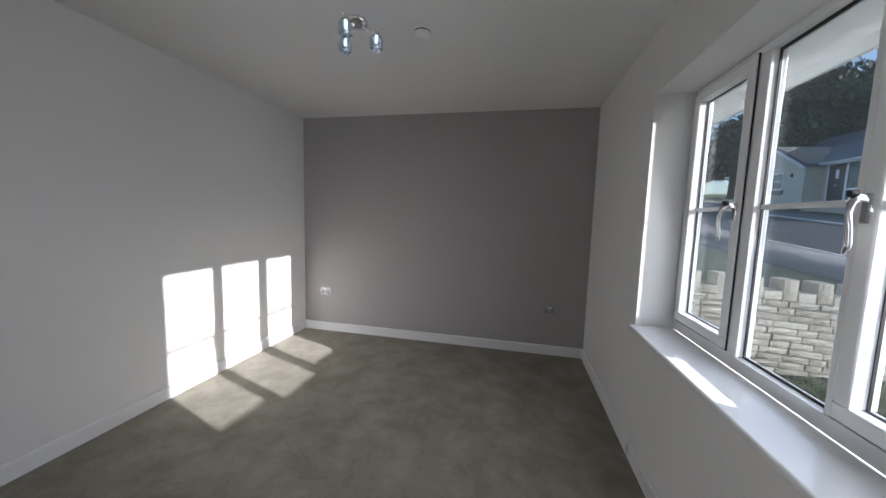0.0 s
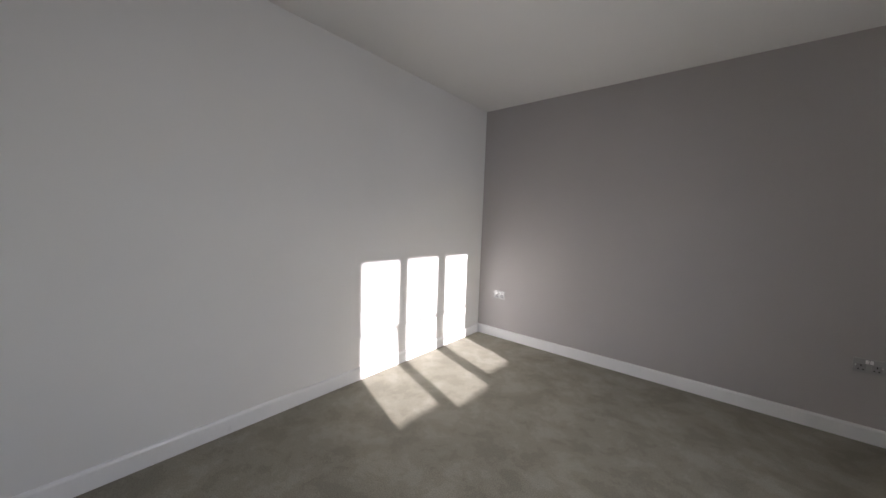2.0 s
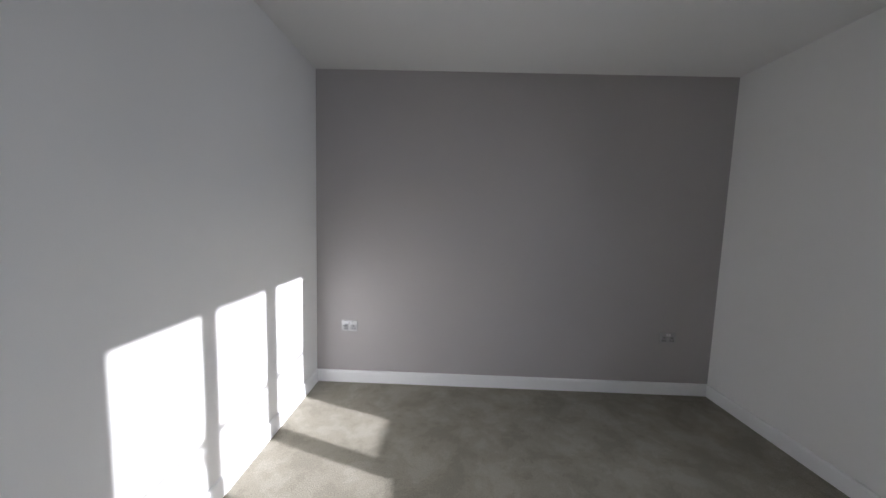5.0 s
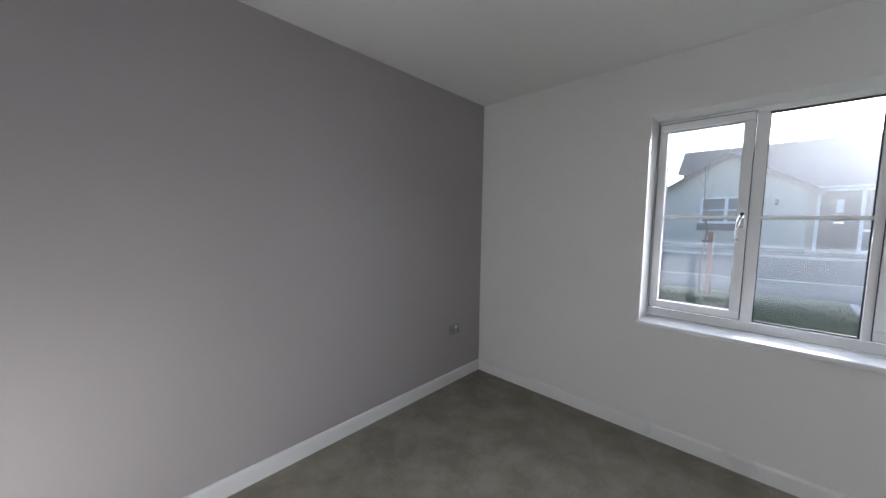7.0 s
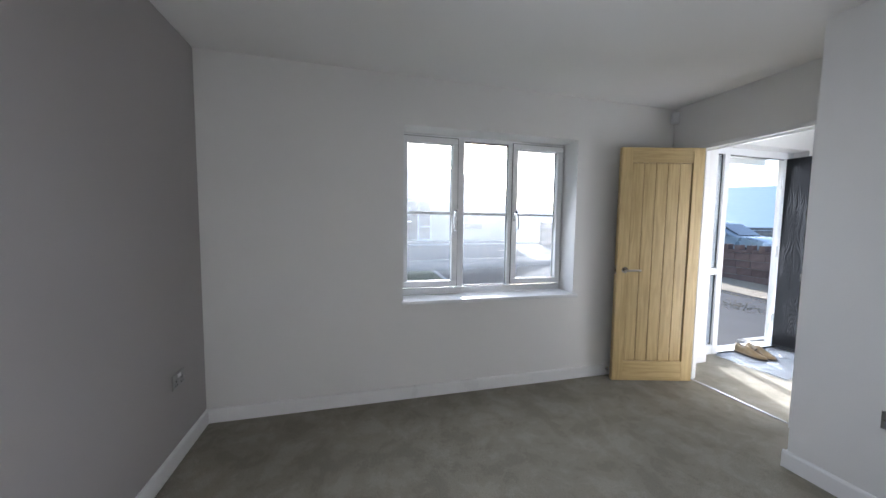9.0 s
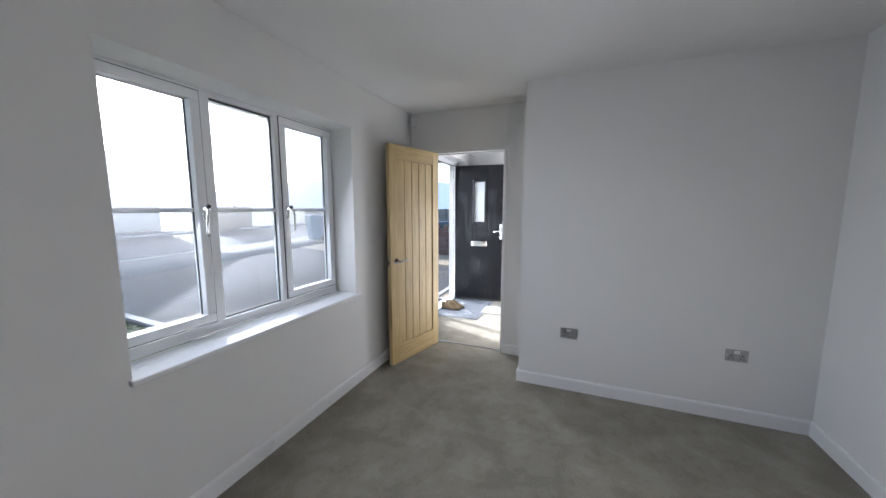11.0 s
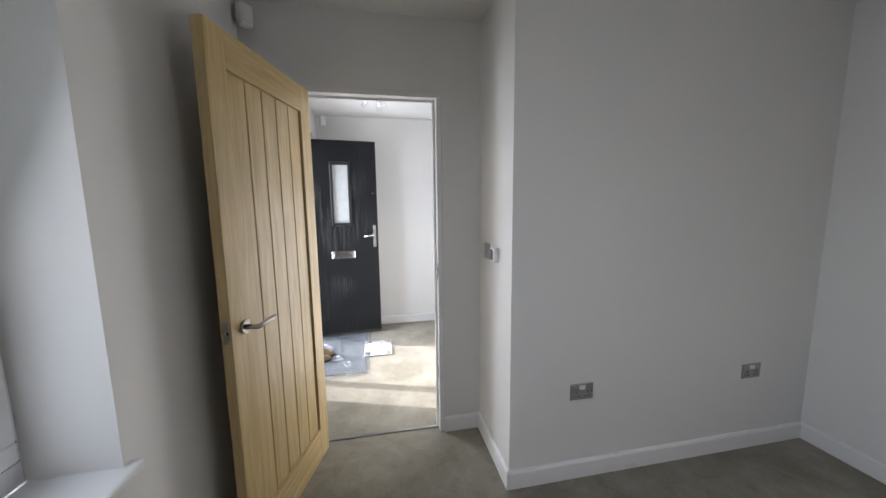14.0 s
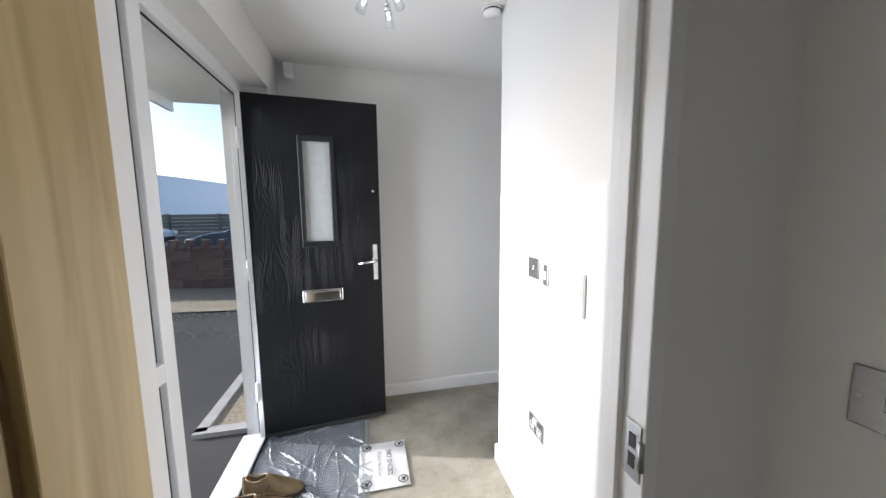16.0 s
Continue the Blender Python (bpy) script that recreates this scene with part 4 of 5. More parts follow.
def shoe(m, mirror, label):
    """A slip-on leather shoe, 0.29 long, toe towards +x, on z = 0."""
    ob = thing("slip_on_shoe", label, "shoe", m, "pair of shoes")
    n_l, n_a = 26, 20

    def half_width(u):
        return 0.5 * (0.070 + 0.030 * math.exp(-((u - 0.68) / 0.2) ** 2)) * (1 - max(0, (u - 0.86) / 0.14) ** 2.2 * 0.85) * (1 - max(0, (0.10 - u) / 0.10) ** 2 * 0.6)

    def top(u):
        return 0.018 + (0.078 - 0.012 * math.exp(-((u - 0.22) / 0.12) ** 2) if u < 0.42 else 0.080 - 0.058 * min(1, (u - 0.42) / 0.42) ** 0.8) * (1 - max(0, (u - 0.90) / 0.10) ** 2 * 0.8)

    def centre(u):
        return mirror * 0.010 * math.sin(u * math.pi) * (1 if u > 0.4 else 0.6)

    b = bmesh.new()
    rings = []
    for i in range(n_l + 1):
        u = i / n_l
        hw, tp, cy = max(half_width(u), 0.004), top(u), centre(u)
        ring = []
        for k in range(n_a + 1):
            a = math.pi * k / n_a
            yy = hw * math.copysign(abs(math.cos(a)) ** 0.75, math.cos(a)) * (1 - 0.25 * math.sin(a) ** 2)
            zz = 0.014 + (tp - 0.014) * math.sin(a) ** 0.8
            ring.append(b.verts.new((u * 0.29, cy + yy, zz)))
        rings.append(ring)
    open_to = int(n_l * 0.40)
    for i in range(n_l):
        for k in range(n_a):
            if i < open_to and 1 <= i and 7 <= k < 13:
                continue
            b.faces.new((rings[i][k], rings[i + 1][k], rings[i + 1][k + 1], rings[i][k + 1])).smooth = True
    bmesh.ops.solidify(b, geom=list(b.faces), thickness=0.003)
    part("upper", b, LEATHER, ob)
    sb = bmesh.new()
    lo, hi = [], []
    for k in range(40):
        a = 2 * math.pi * k / 40
        u = 0.5 + 0.5 * math.cos(a)
        side = 1 if math.sin(a) >= 0 else -1
        hw = half_width(min(max(u, 0.005), 0.995)) * min(1, abs(math.sin(a)) * 2.2) + 0.004
        x = 0.29 * u + 0.004 * math.cos(a)
        lo.append(sb.verts.new((x, centre(u) + side * hw, 0.0 if u < 0.28 or u > 0.36 else 0.003)))
        hi.append(sb.verts.new((x, centre(u) + side * hw, 0.017)))
    for k in range(40):
        sb.faces.new((lo[k], lo[(k + 1) % 40], hi[(k + 1) % 40], hi[k]))
    sb.faces.new(hi)
    sb.faces.new(lo[::-1])
    part("sole", sb, SOLE, ob, "thin dark brown sole")
    # Insole disc; the shade inside the opening is put into its dark colour.
    ib = bmesh.new()
    ib.faces.new([ib.verts.new((0.29 * (0.24 + 0.20 * math.cos(2 * math.pi * k / 24)), 0.027 * math.sin(2 * math.pi * k / 24), 0.024)) for k in range(24)])
    part("insole", ib, LINING, ob)
    collar = [(0.29 * (0.23 + 0.185 * math.cos(a)), 0.026 * math.sin(a) + centre(0.2), 0.0 + top(0.23 + 0.185 * math.cos(a)) * 0.955) for a in [2 * math.pi * k / 28 for k in range(29)]]
    part("collar", tube_bm(collar, 0.0035, 8), LEATHER, ob)
    for sd in (-1, 1):
        part("gusset", tube_bm([(0.135, sd * 0.030, 0.072), (0.128, sd * 0.036, 0.055), (0.120, sd * 0.038, 0.040)], 0.005, 8), LINING, ob, "dark elastic side gusset")
    return ob


shoe(pose(3.185, -5.06, 0.012, 0, 0, 172), 1, "tan leather slip-on shoe on the plastic film")
shoe(pose(3.205, -4.93, 0.012, 0, 0, 180), -1, "tan leather slip-on shoe beside its pair")

# ---- outside ----
def ground_z(x, y):
    """Height of the ground: level by the house, rising across the road and to the north."""
    east = min(max((x - 5.0) / 12.0, 0), 1)
    return -0.17 + 0.62 * east + 0.100 * min(max(y - 0.8, 0), 60) * min(max((x - 3.5) / 6.0, 0), 1)


def draped(name, outline_fn, x0, x1, y0, y1, nx, ny, lift, material, label, category, thickness=0.0):
    """A sheet laid over the ground between bounds; outline_fn(x, y) shifts its points sideways."""
    b = bmesh.new()
    rows = []
    for j in range(ny + 1):
        row = []
        for i in range(nx + 1):
            x, y = x0 + (x1 - x0) * i / nx, y0 + (y1 - y0) * j / ny
            x, y = outline_fn(x, y)
            row.append(b.verts.new((x, y, ground_z(x, y) + lift)))
        rows.append(row)
    for j in range(ny):
        for i in range(nx):
            b.faces.new((rows[j][i], rows[j][i + 1], rows[j + 1][i + 1], rows[j + 1][i])).smooth = True
    if thickness:
        ret = bmesh.ops.extrude_face_region(b, geom=list(b.faces))
        for v in [v for v in ret["geom"] if isinstance(v, bmesh.types.BMVert)]:
            v.co.z -= thickness
    return structure(name, b, material, label, category)


def bend(x, y):
    """The road leans to the east as it goes south."""
    return x - 0.14 * (y + 1.0) + 0.006 * (y + 1) ** 2 * (1 if y > -1 else -0.2), y


TARMAC = surface("damp_tarmac", g(0.040), g(0.072), 0.82, 1.5, 160, 0.10, depth=0.004, rough_var=0.12, spec=0.25)
ROAD = surface("road_asphalt", (0.050, 0.053, 0.058), (0.085, 0.089, 0.097), 0.80, 0.8, 90, 0.2, depth=0.007, rough_var=0.12, spec=0.25)
PAVE = surface("pavement_asphalt", g(0.09), g(0.14), 0.8, 1.2, 120, 0.4, depth=0.008)
KERB = surface("concrete_kerb", (0.34, 0.33, 0.31), (0.45, 0.44, 0.42), 0.8, 6, 120, 0.3)
LAWN = surface("lawn", (0.045, 0.075, 0.020), (0.11, 0.14, 0.045), 0.95, 5, 90, 0.8, depth=0.03)
GRAVEL = surface("gravel", (0.22, 0.17, 0.11), (0.46, 0.40, 0.30), 0.9, 40, 90, 1.0, depth=0.02)
SOIL = surface("far_field", (0.06, 0.08, 0.03), (0.10, 0.12, 0.05), 1.0, 0.05, 2, 0.2)

b = bmesh.new()
xs = [-400, -60, -20, 3, 5, 7, 9, 11, 13, 15, 17, 20, 30, 50, 90, 400]
ys = [-400, -90, -40, -20, -10, -5, 0, 0.8, 3, 6, 10, 15, 25, 40, 61, 120, 400]
grid = [[b.verts.new((x, y, ground_z(x, y) - 0.03)) for x in xs] for y in ys]
for j in range(len(ys) - 1):
    for i in range(len(xs) - 1):
        b.faces.new((grid[j][i], grid[j][i + 1], grid[j + 1][i + 1], grid[j + 1][i]))
structure("ground", b, SOIL, "rough green ground out to the horizon", "ground")
same = lambda x, y: (x, y)
draped("driveway", same, 3.34, 10.2, -11.0, -3.0, 8, 8, 0.0, TARMAC, "dark tarmac drive in front of the house", "driveway")
draped("road", bend, 10.9, 15.4, -42, 42, 8, 60, -0.02, ROAD, "grey asphalt residential road", "road")
draped("pavement", bend, 9.2, 10.8, -42, 42, 2, 60, 0.03, PAVE, "grey asphalt footway beside the road", "pavement", 0.1)
draped("kerb", bend, 10.8, 10.93, -42, 42, 1, 60, 0.035, KERB, "pale concrete kerb along the road", "kerb", 0.12)
draped("kerb", bend, 15.4, 15.53, -42, 42, 1, 60, 0.05, KERB, "pale concrete kerb on the far side", "kerb", 0.14)
draped("pavement", bend, 15.53, 17.2, -42, 42, 2, 60, 0.045, PAVE, "grey asphalt footway on the far side", "pavement", 0.1)


def verge(x, y):
    return (x if x < 6 else x - 0.14 * (y + 1) * (x - 6) / 3.2), y


draped("lawn", verge, 3.6, 9.2, -3.0, 0.5, 20, 14, 0.025, LAWN, "short green grass in front of the window", "lawn", 0.06)
edge = boxes((3.6, 9.35, -3.10, -3.0, -0.3, 0.0))
for v in edge.verts:
    v.co.z += ground_z(v.co.x, v.co.y) + 0.035
structure("edging", edge, KERB, "pale concrete edging beside the grass", "edging")


def blades(x0, x1, y0, y1, count):
    """Short grass, many small blades."""
    vs, fs = [], []
    for _ in range(count):
        x, y = random.uniform(x0, x1), random.uniform(y0, y1)
        z = ground_z(x, y) + 0.02
        a, h, w = random.uniform(0, 6.28), random.uniform(0.02, 0.055), random.uniform(0.004, 0.008)
        k = len(vs)
        vs += [(x - w * math.cos(a), y - w * math.sin(a), z), (x + w * math.cos(a), y + w * math.sin(a), z), (x + 0.03 * random.uniform(-1, 1), y + 0.03 * random.uniform(-1, 1), z + h)]
        fs.append((k, k + 1, k + 2))
    me = bpy.data.meshes.new("grass")
    me.from_pydata(vs, [], fs)
    me.materials.append(LAWN)
    return tagged(new("grass", me), "short green lawn grass blades", "grass", "", "stuff")


blades(4.2, 9.0, -2.98, 0.45, 16000)
draped("gravel_strip", same, 3.9, 10.5, -11.0, -9.25, 8, 4, 0.015, GRAVEL, "buff gravel strip below the garden wall", "gravel")
draped("gravel_bed", same, 3.34, 3.72, -9.6, -5.95, 2, 8, 0.015, GRAVEL, "buff gravel bed against the house", "gravel")
edge = boxes((3.72, 3.80, -9.6, -5.90, -0.10, 0.035), (3.34, 3.80, -5.95, -5.87, -0.10, 0.035))
for v in edge.verts:
    v.co.z -= 0.17
structure("edging", edge, KERB, "pale concrete edging beside the gravel", "edging")

def pebbles(cx, cy, rx, ry, count, seed):
    """Loose small stones lying on the drive."""
    rng = random.Random(seed)
    vs, fs = [], []
    for _ in range(count):
        x, y = cx + rng.gauss(0, rx), cy + rng.gauss(0, ry)
        r, z, k = rng.uniform(0.006, 0.016), ground_z(x, y), len(vs)
        vs += [(x - r, y - r * 0.6, z), (x + r, y - r * 0.8, z), (x + r * 0.3, y + r, z), (x, y, z + r * 0.9)]
        fs += [(k, k + 1, k + 3), (k + 1, k + 2, k + 3), (k + 2, k, k + 3)]
    me = bpy.data.meshes.new("loose_stones")
    me.from_pydata(vs, [], fs)
    me.materials.append(GRAVEL)
    return tagged(new("loose_stones", me), "loose buff stones scattered on the tarmac", "gravel", "", "stuff")


pebbles(5.2, -8.1, 0.45, 0.22, 500, 9)
pebbles(5.6, -9.1, 1.6, 0.10, 700, 19)

# our own eaves and outer wall skin
RENDER = surface("cream_render", (0.50, 0.47, 0.40), (0.58, 0.55, 0.47), 0.9, 3, 160, 0.4, depth=0.004)
SLATE = surface("grey_slate", (0.075, 0.085, 0.100), (0.120, 0.130, 0.150), 0.65, 2.5, 60, 0.4, stretch=(1, 1, 3), per_object=0.2)
structure("soffit", boxes((XO, 3.96, -6.4, 3.0, 2.27, 2.29)), UPVC, "white plastic eaves soffit", "soffit")
structure("fascia", boxes((3.96, 3.985, -6.4, 3.0, 2.20, 2.40)), UPVC, "white plastic fascia board", "fascia")
gut = tube_bm([(4.04, -6.4, 2.32), (4.04, 3.0, 2.32)], 0.05, 12)
structure("gutter", gut, UPVC, "white half-round gutter", "gutter")
b = bmesh.new()
rv = [b.verts.new(p) for p in ((4.02, -6.6, 2.40), (4.02, 3.2, 2.40), (-0.5, 3.2, 4.9), (-0.5, -6.6, 4.9), (-5.0, 3.2, 2.40), (-5.0, -6.6, 2.40))]
b.faces.new((rv[0], rv[1], rv[2], rv[3]))
b.faces.new((rv[3], rv[2], rv[4], rv[5]))
bmesh.ops.solidify(b, geom=list(b.faces), thickness=0.06)
structure("roof", b, SLATE, "grey slate roof over the house", "roof")

# ---- stone garden wall north of the lawn ----
STONE = surface("buff_split_stone", (0.30, 0.27, 0.21), (0.56, 0.52, 0.43), 0.9, 7, 60, 0.9, per_object=0.35, depth=0.02)
MORTAR = surface("mortar", (0.20, 0.18, 0.15), (0.27, 0.25, 0.21), 0.95, 20, 120, 0.5)
BROWN_STONE = surface("brown_block", (0.13, 0.085, 0.070), (0.22, 0.15, 0.125), 0.9, 6, 60, 0.7, per_object=0.3, depth=0.015)


def rough_block(l2, d2, h2, seed, bulge):
    """A split-faced block, its front bulging unevenly, centred at the origin; the front looks to -y."""
    rng = random.Random(seed)
    b = bmesh.new()
    nx, nz = 3, 2
    front = [[b.verts.new((-l2 / 2 + l2 * i / nx, -d2 / 2 - (rng.uniform(0.3, 1.0) * bulge if 0 < i < nx and 0 < k < nz else rng.uniform(0, 0.35) * bulge), -h2 / 2 + h2 * k / nz + (rng.uniform(-0.1, 0.1) * h2 if k == 1 else 0))) for i in range(nx + 1)] for k in range(nz + 1)]
    for k in range(nz):
        for i in range(nx):
            b.faces.new((front[k][i], front[k][i + 1], front[k + 1][i + 1], front[k + 1][i]))
    rim = front[0] + [front[1][nx]] + front[2][::-1] + [front[1][0]]
    back = [b.verts.new((v.co.x, d2 / 2, v.co.z)) for v in rim]
    for k in range(len(rim)):
        b.faces.new((rim[k], back[k], back[(k + 1) % len(rim)], rim[(k + 1) % len(rim)]))
    b.faces.new(back)
    bmesh.ops.recalc_face_normals(b, faces=b.faces)
    me = bpy.data.meshes.new("stone")
    b.to_mesh(me)
    b.free()
    return me


def stone_wall(name, label, m, length, top0, top1, base, course, block, material, bulge, seed, coping=True):
    """A wall along local x from 0, its face to -y; its top slopes from top0 to top1. Blocks and coping stones are parts."""
    rng = random.Random(seed)
    ob = thing(name, label, "garden wall", m, kind="structure")
    core = bmesh.new()
    vs = [core.verts.new(p) for p in ((0, 0.012, base), (length, 0.012, base), (length, 0.012, top1 - 0.004), (0, 0.012, top0 - 0.004), (0, 0.20, base), (length, 0.20, base), (length, 0.20, top1 - 0.004), (0, 0.20, top0 - 0.004))]
    for q in ((0, 1, 2, 3), (5, 4, 7, 6), (3, 2, 6, 7), (0, 4, 5, 1), (1, 5, 6, 2), (0, 3, 7, 4)):
        core.faces.new([vs[i] for i in q])
    part("mortar_core", core, MORTAR, ob)
    meshes = [rough_block(block * f, 0.06, course - 0.012, seed + k, bulge) for k, f in enumerate((0.7, 0.85, 1.0, 1.15, 1.3, 1.5))]
    for me in meshes:
        me.materials.append(material)
    lens = [block * f for f in (0.7, 0.85, 1.0, 1.15, 1.3, 1.5)]
    rows = int((max(top0, top1) - base) / course)
    slope = (top1 - top0) / length
    for r in range(rows):
        x = -rng.uniform(0, 0.1)
        while x < length - 0.05:
            k = rng.randrange(6)
            if x + lens[k] > length + 0.02:
                k = 0
            cx = x + lens[k] / 2
            z = top0 + slope * cx - course * (r + 0.5)
            if z < base - 0.02 or r > rows:
                x += lens[k] + 0.012
                continue
            o = new("stone", meshes[k])
            o.parent = ob
            o.matrix_basis = Matrix.Translation((cx, 0.028 + rng.uniform(-0.006, 0.006), z)) @ Matrix.Rotation(math.atan(slope), 4, "Y").inverted() @ Matrix.Diagonal((1, 1, rng.uniform(0.94, 1.02), 1))
            x += lens[k] + 0.012
    if coping:
        tall = rough_block(0.115, 0.20, 0.22, seed + 50, 0.02)
        low = rough_block(0.150, 0.20, 0.09, seed + 51, 0.02)
        tall.materials.append(material)
        low.materials.append(material)
        x, k = 0.1, 0
        while x < length - 0.1:
            me, hh, ww = (tall, 0.22, 0.115) if k % 2 == 0 else (low, 0.09, 0.150)
            o = new("coping_stone", me)
            o.parent = ob
            o.matrix_basis = Matrix.Translation((x + ww / 2, 0.10, top0 + slope * x + hh / 2 - 0.004)) @ Matrix.Rotation(radians(rng.uniform(-4, 4)), 4, "Y") @ Matrix.Diagonal((rng.uniform(0.9, 1.15), 1, rng.uniform(0.88, 1.08), 1))
            x += ww + 0.012
            k += 1
    return ob


stone_wall("garden_wall", "buff split-stone garden wall with upright coping stones", pose(3.50, 0.55, 0), 5.9, 0.68, 0.42, -0.22, 0.070, 0.19, STONE, 0.022, 11)
stone_wall("garden_wall", "brown block garden wall with toothed coping", pose(10.6, -11.0, 0, 0, 0, 180), 6.8, 0.72, 0.66, -0.25, 0.20, 0.40, BROWN_STONE, 0.012, 77)


# ---- bungalows across the road ----
DARK_GLASS = surface("window_glass_dark", (0.05, 0.06, 0.07), (0.09, 0.10, 0.12), 0.08, 1.5, 10, 0.0)
DOOR_GREY = surface("dark_grey_door", (0.030, 0.034, 0.040), (0.05, 0.054, 0.06), 0.5, 6, 60, 0.05)


def bungalow(m, label, length=8.6):
    """Local x to the right along the front, y into the depth, z up; the gable window's centre stands at x = 0."""
    ob = thing("bungalow", label, "house", m, "bungalows across the road")
    e, ap = 2.25, 3.55
    b = boxes((-2.1, 2.1, 0, 6.0, -1.0, e), (2.1, length, 0.9, 6.0, -1.0, e))
    gb = [b.verts.new(p) for p in ((-2.1, 0, e), (2.1, 0, e), (0, 0, ap), (-2.1, 6, e), (2.1, 6, e), (0, 6, ap))]
    for q in ((0, 1, 2), (4, 3, 5), (0, 2, 5, 3), (2, 1, 4, 5)):
        b.faces.new([gb[i] for i in q])
    part("wall", b, RENDER, ob)
    r = bmesh.new()

    def slab(pts):
        f = r.faces.new([r.verts.new(p) for p in pts])
        return f

    ov = 0.3
    k = (ap - e) / 2.1
    slab(((-2.1 - ov, -ov, e - k * ov), (0, -ov, ap), (0, 4, ap), (-2.1 - ov, 4, e - k * ov)))
    slab(((2.1 + ov, -ov, e - k * ov), (2.1 + ov, 4, e - k * ov), (0, 4, ap), (0, -ov, ap)))
    slab(((-2.0, 0.9 - ov + 3.4, e + 2.2), (length - 2.2, 0.9 - ov + 3.4, e + 2.2), (length + ov, 0.9 - ov, e - 0.05), (1.9, 0.9 - ov, e - 0.05), (-2.0, 2.4, e + 0.95)))
    slab(((length - 2.2, 0.9 - ov + 3.4, e + 2.2), (length + ov, 6 + ov, e - 0.05), (length + ov, 0.9 - ov, e - 0.05)))
    slab(((-2.0, 0.9 - ov + 3.4, e + 2.2), (-2.3, 6 + ov, e - 0.05), (length + ov, 6 + ov, e - 0.05), (length - 2.2, 0.9 - ov + 3.4, e + 2.2)))
    bmesh.ops.solidify(r, geom=list(r.faces), thickness=0.07)
    part("roof", r, SLATE, ob, "grey slate roof")
    for sd in (-1, 1):
        t = bmesh.new()
        x1 = sd * (2.1 + ov)
        vs = [t.verts.new(p) for p in ((x1, -ov - 0.03, e - k * ov - 0.17), (0, -ov - 0.03, ap - 0.17), (0, -ov - 0.03, ap + 0.02), (x1, -ov - 0.03, e - k * ov + 0.02))]
        t.faces.new(vs)
        bmesh.ops.solidify(t, geom=list(t.faces), thickness=0.03)
        part("bargeboard", t, UPVC, ob, "white bargeboard")
    part("fascia", box_bm(2.2, length + 0.3, 0.9 - ov - 0.03, 0.9 - ov, e - 0.17, e - 0.02), UPVC, ob, "white fascia board")
    part("gutter", cyl_bm((2.2, 0.9 - ov - 0.07, e - 0.06), (length + 0.3, 0.9 - ov - 0.07, e - 0.06), 0.05, seg=10), UPVC, ob)
    part("downpipe", cyl_bm((-2.05, -0.06, e - 0.3), (-2.05, -0.06, 0), 0.035, seg=10), UPVC, ob)

    def house_window(x, y, w, z0, z1):
        wn2 = part("window", boxes((x - w / 2, x + w / 2, y - 0.04, y + 0.02, z0, z0 + 0.07), (x - w / 2, x + w / 2, y - 0.04, y + 0.02, z1 - 0.07, z1), (x - w / 2, x - w / 2 + 0.07, y - 0.04, y + 0.02, z0, z1), (x + w / 2 - 0.07, x + w / 2, y - 0.04, y + 0.02, z0, z1),
                                  (x - 0.05, x + 0.05, y - 0.04, y + 0.02, z0, z1), (x - w / 2, x + w / 2, y - 0.03, y + 0.01, (z0 + z1) / 2 - 0.02, (z0 + z1) / 2 + 0.02)), UPVC, ob, "white framed casement window")
        part("pane", boxes((x - w / 2 + 0.06, x - 0.04, y - 0.015, y - 0.005, z0 + 0.06, z1 - 0.06), (x + 0.04, x + w / 2 - 0.06, y - 0.015, y - 0.005, z0 + 0.06, z1 - 0.06)), DARK_GLASS, wn2)
        part("sill", box_bm(x - w / 2 - 0.08, x + w / 2 + 0.08, y - 0.10, y, z0 - 0.28, z0 - 0.02, 0.01, 1), PAVE, wn2, "grey stone sill band")

    house_window(0, 0, 1.55, 0.95, 1.95)
    house_window(6.3, 0.9, 1.3, 0.95, 1.95)
    d = part("front_door", box_bm(2.45, 3.35, 0.85, 0.92, 0.08, 2.08), DOOR_GREY, ob, "dark grey front door")
    part("letter_plate", box_bm(2.78, 3.02, 0.83, 0.86, 0.98, 1.05), CHROME, d)
    part("glazed_light", box_bm(2.82, 2.98, 0.84, 0.86, 1.35, 1.80), UPVC, d)
    part("door_frame", boxes((2.36, 2.45, 0.82, 0.93, 0, 2.17), (3.35, 3.44, 0.82, 0.93, 0, 2.17), (4.04, 4.12, 0.82, 0.93, 0, 2.17), (2.36, 4.12, 0.82, 0.93, 2.08, 2.17), (3.44, 4.04, 0.82, 0.93, 0.72, 0.80), (3.44, 4.04, 0.82, 0.93, 0, 0.10)), UPVC, ob)
    part("side_pane", boxes((3.44, 4.04, 0.87, 0.88, 0.10, 0.72), (3.44, 4.04, 0.87, 0.88, 0.80, 2.08)), DARK_GLASS, ob)
    wl = part("wall_lamp", cyl_bm((1.35, -0.05, 1.60), (1.35, -0.05, 1.80), 0.05, seg=12), DOOR_GREY, ob)
    part("bracket", box_bm(1.33, 1.37, -0.05, 0.01, 1.68, 1.72), DOOR_GREY, wl)
    part("plinth", box_bm(-2.13, 2.13, -0.03, 0.0, -1.0, 0.10), PAVE, ob)
    return ob


bungalow(pose(17.3, -0.85, 0.50, 0, 0, -90), "cream rendered bungalow with a white gable and slate roof")
bungalow(pose(17.5, 20.8, 2.55, 0, 0, -87.4), "cream rendered bungalow on higher ground in sun")


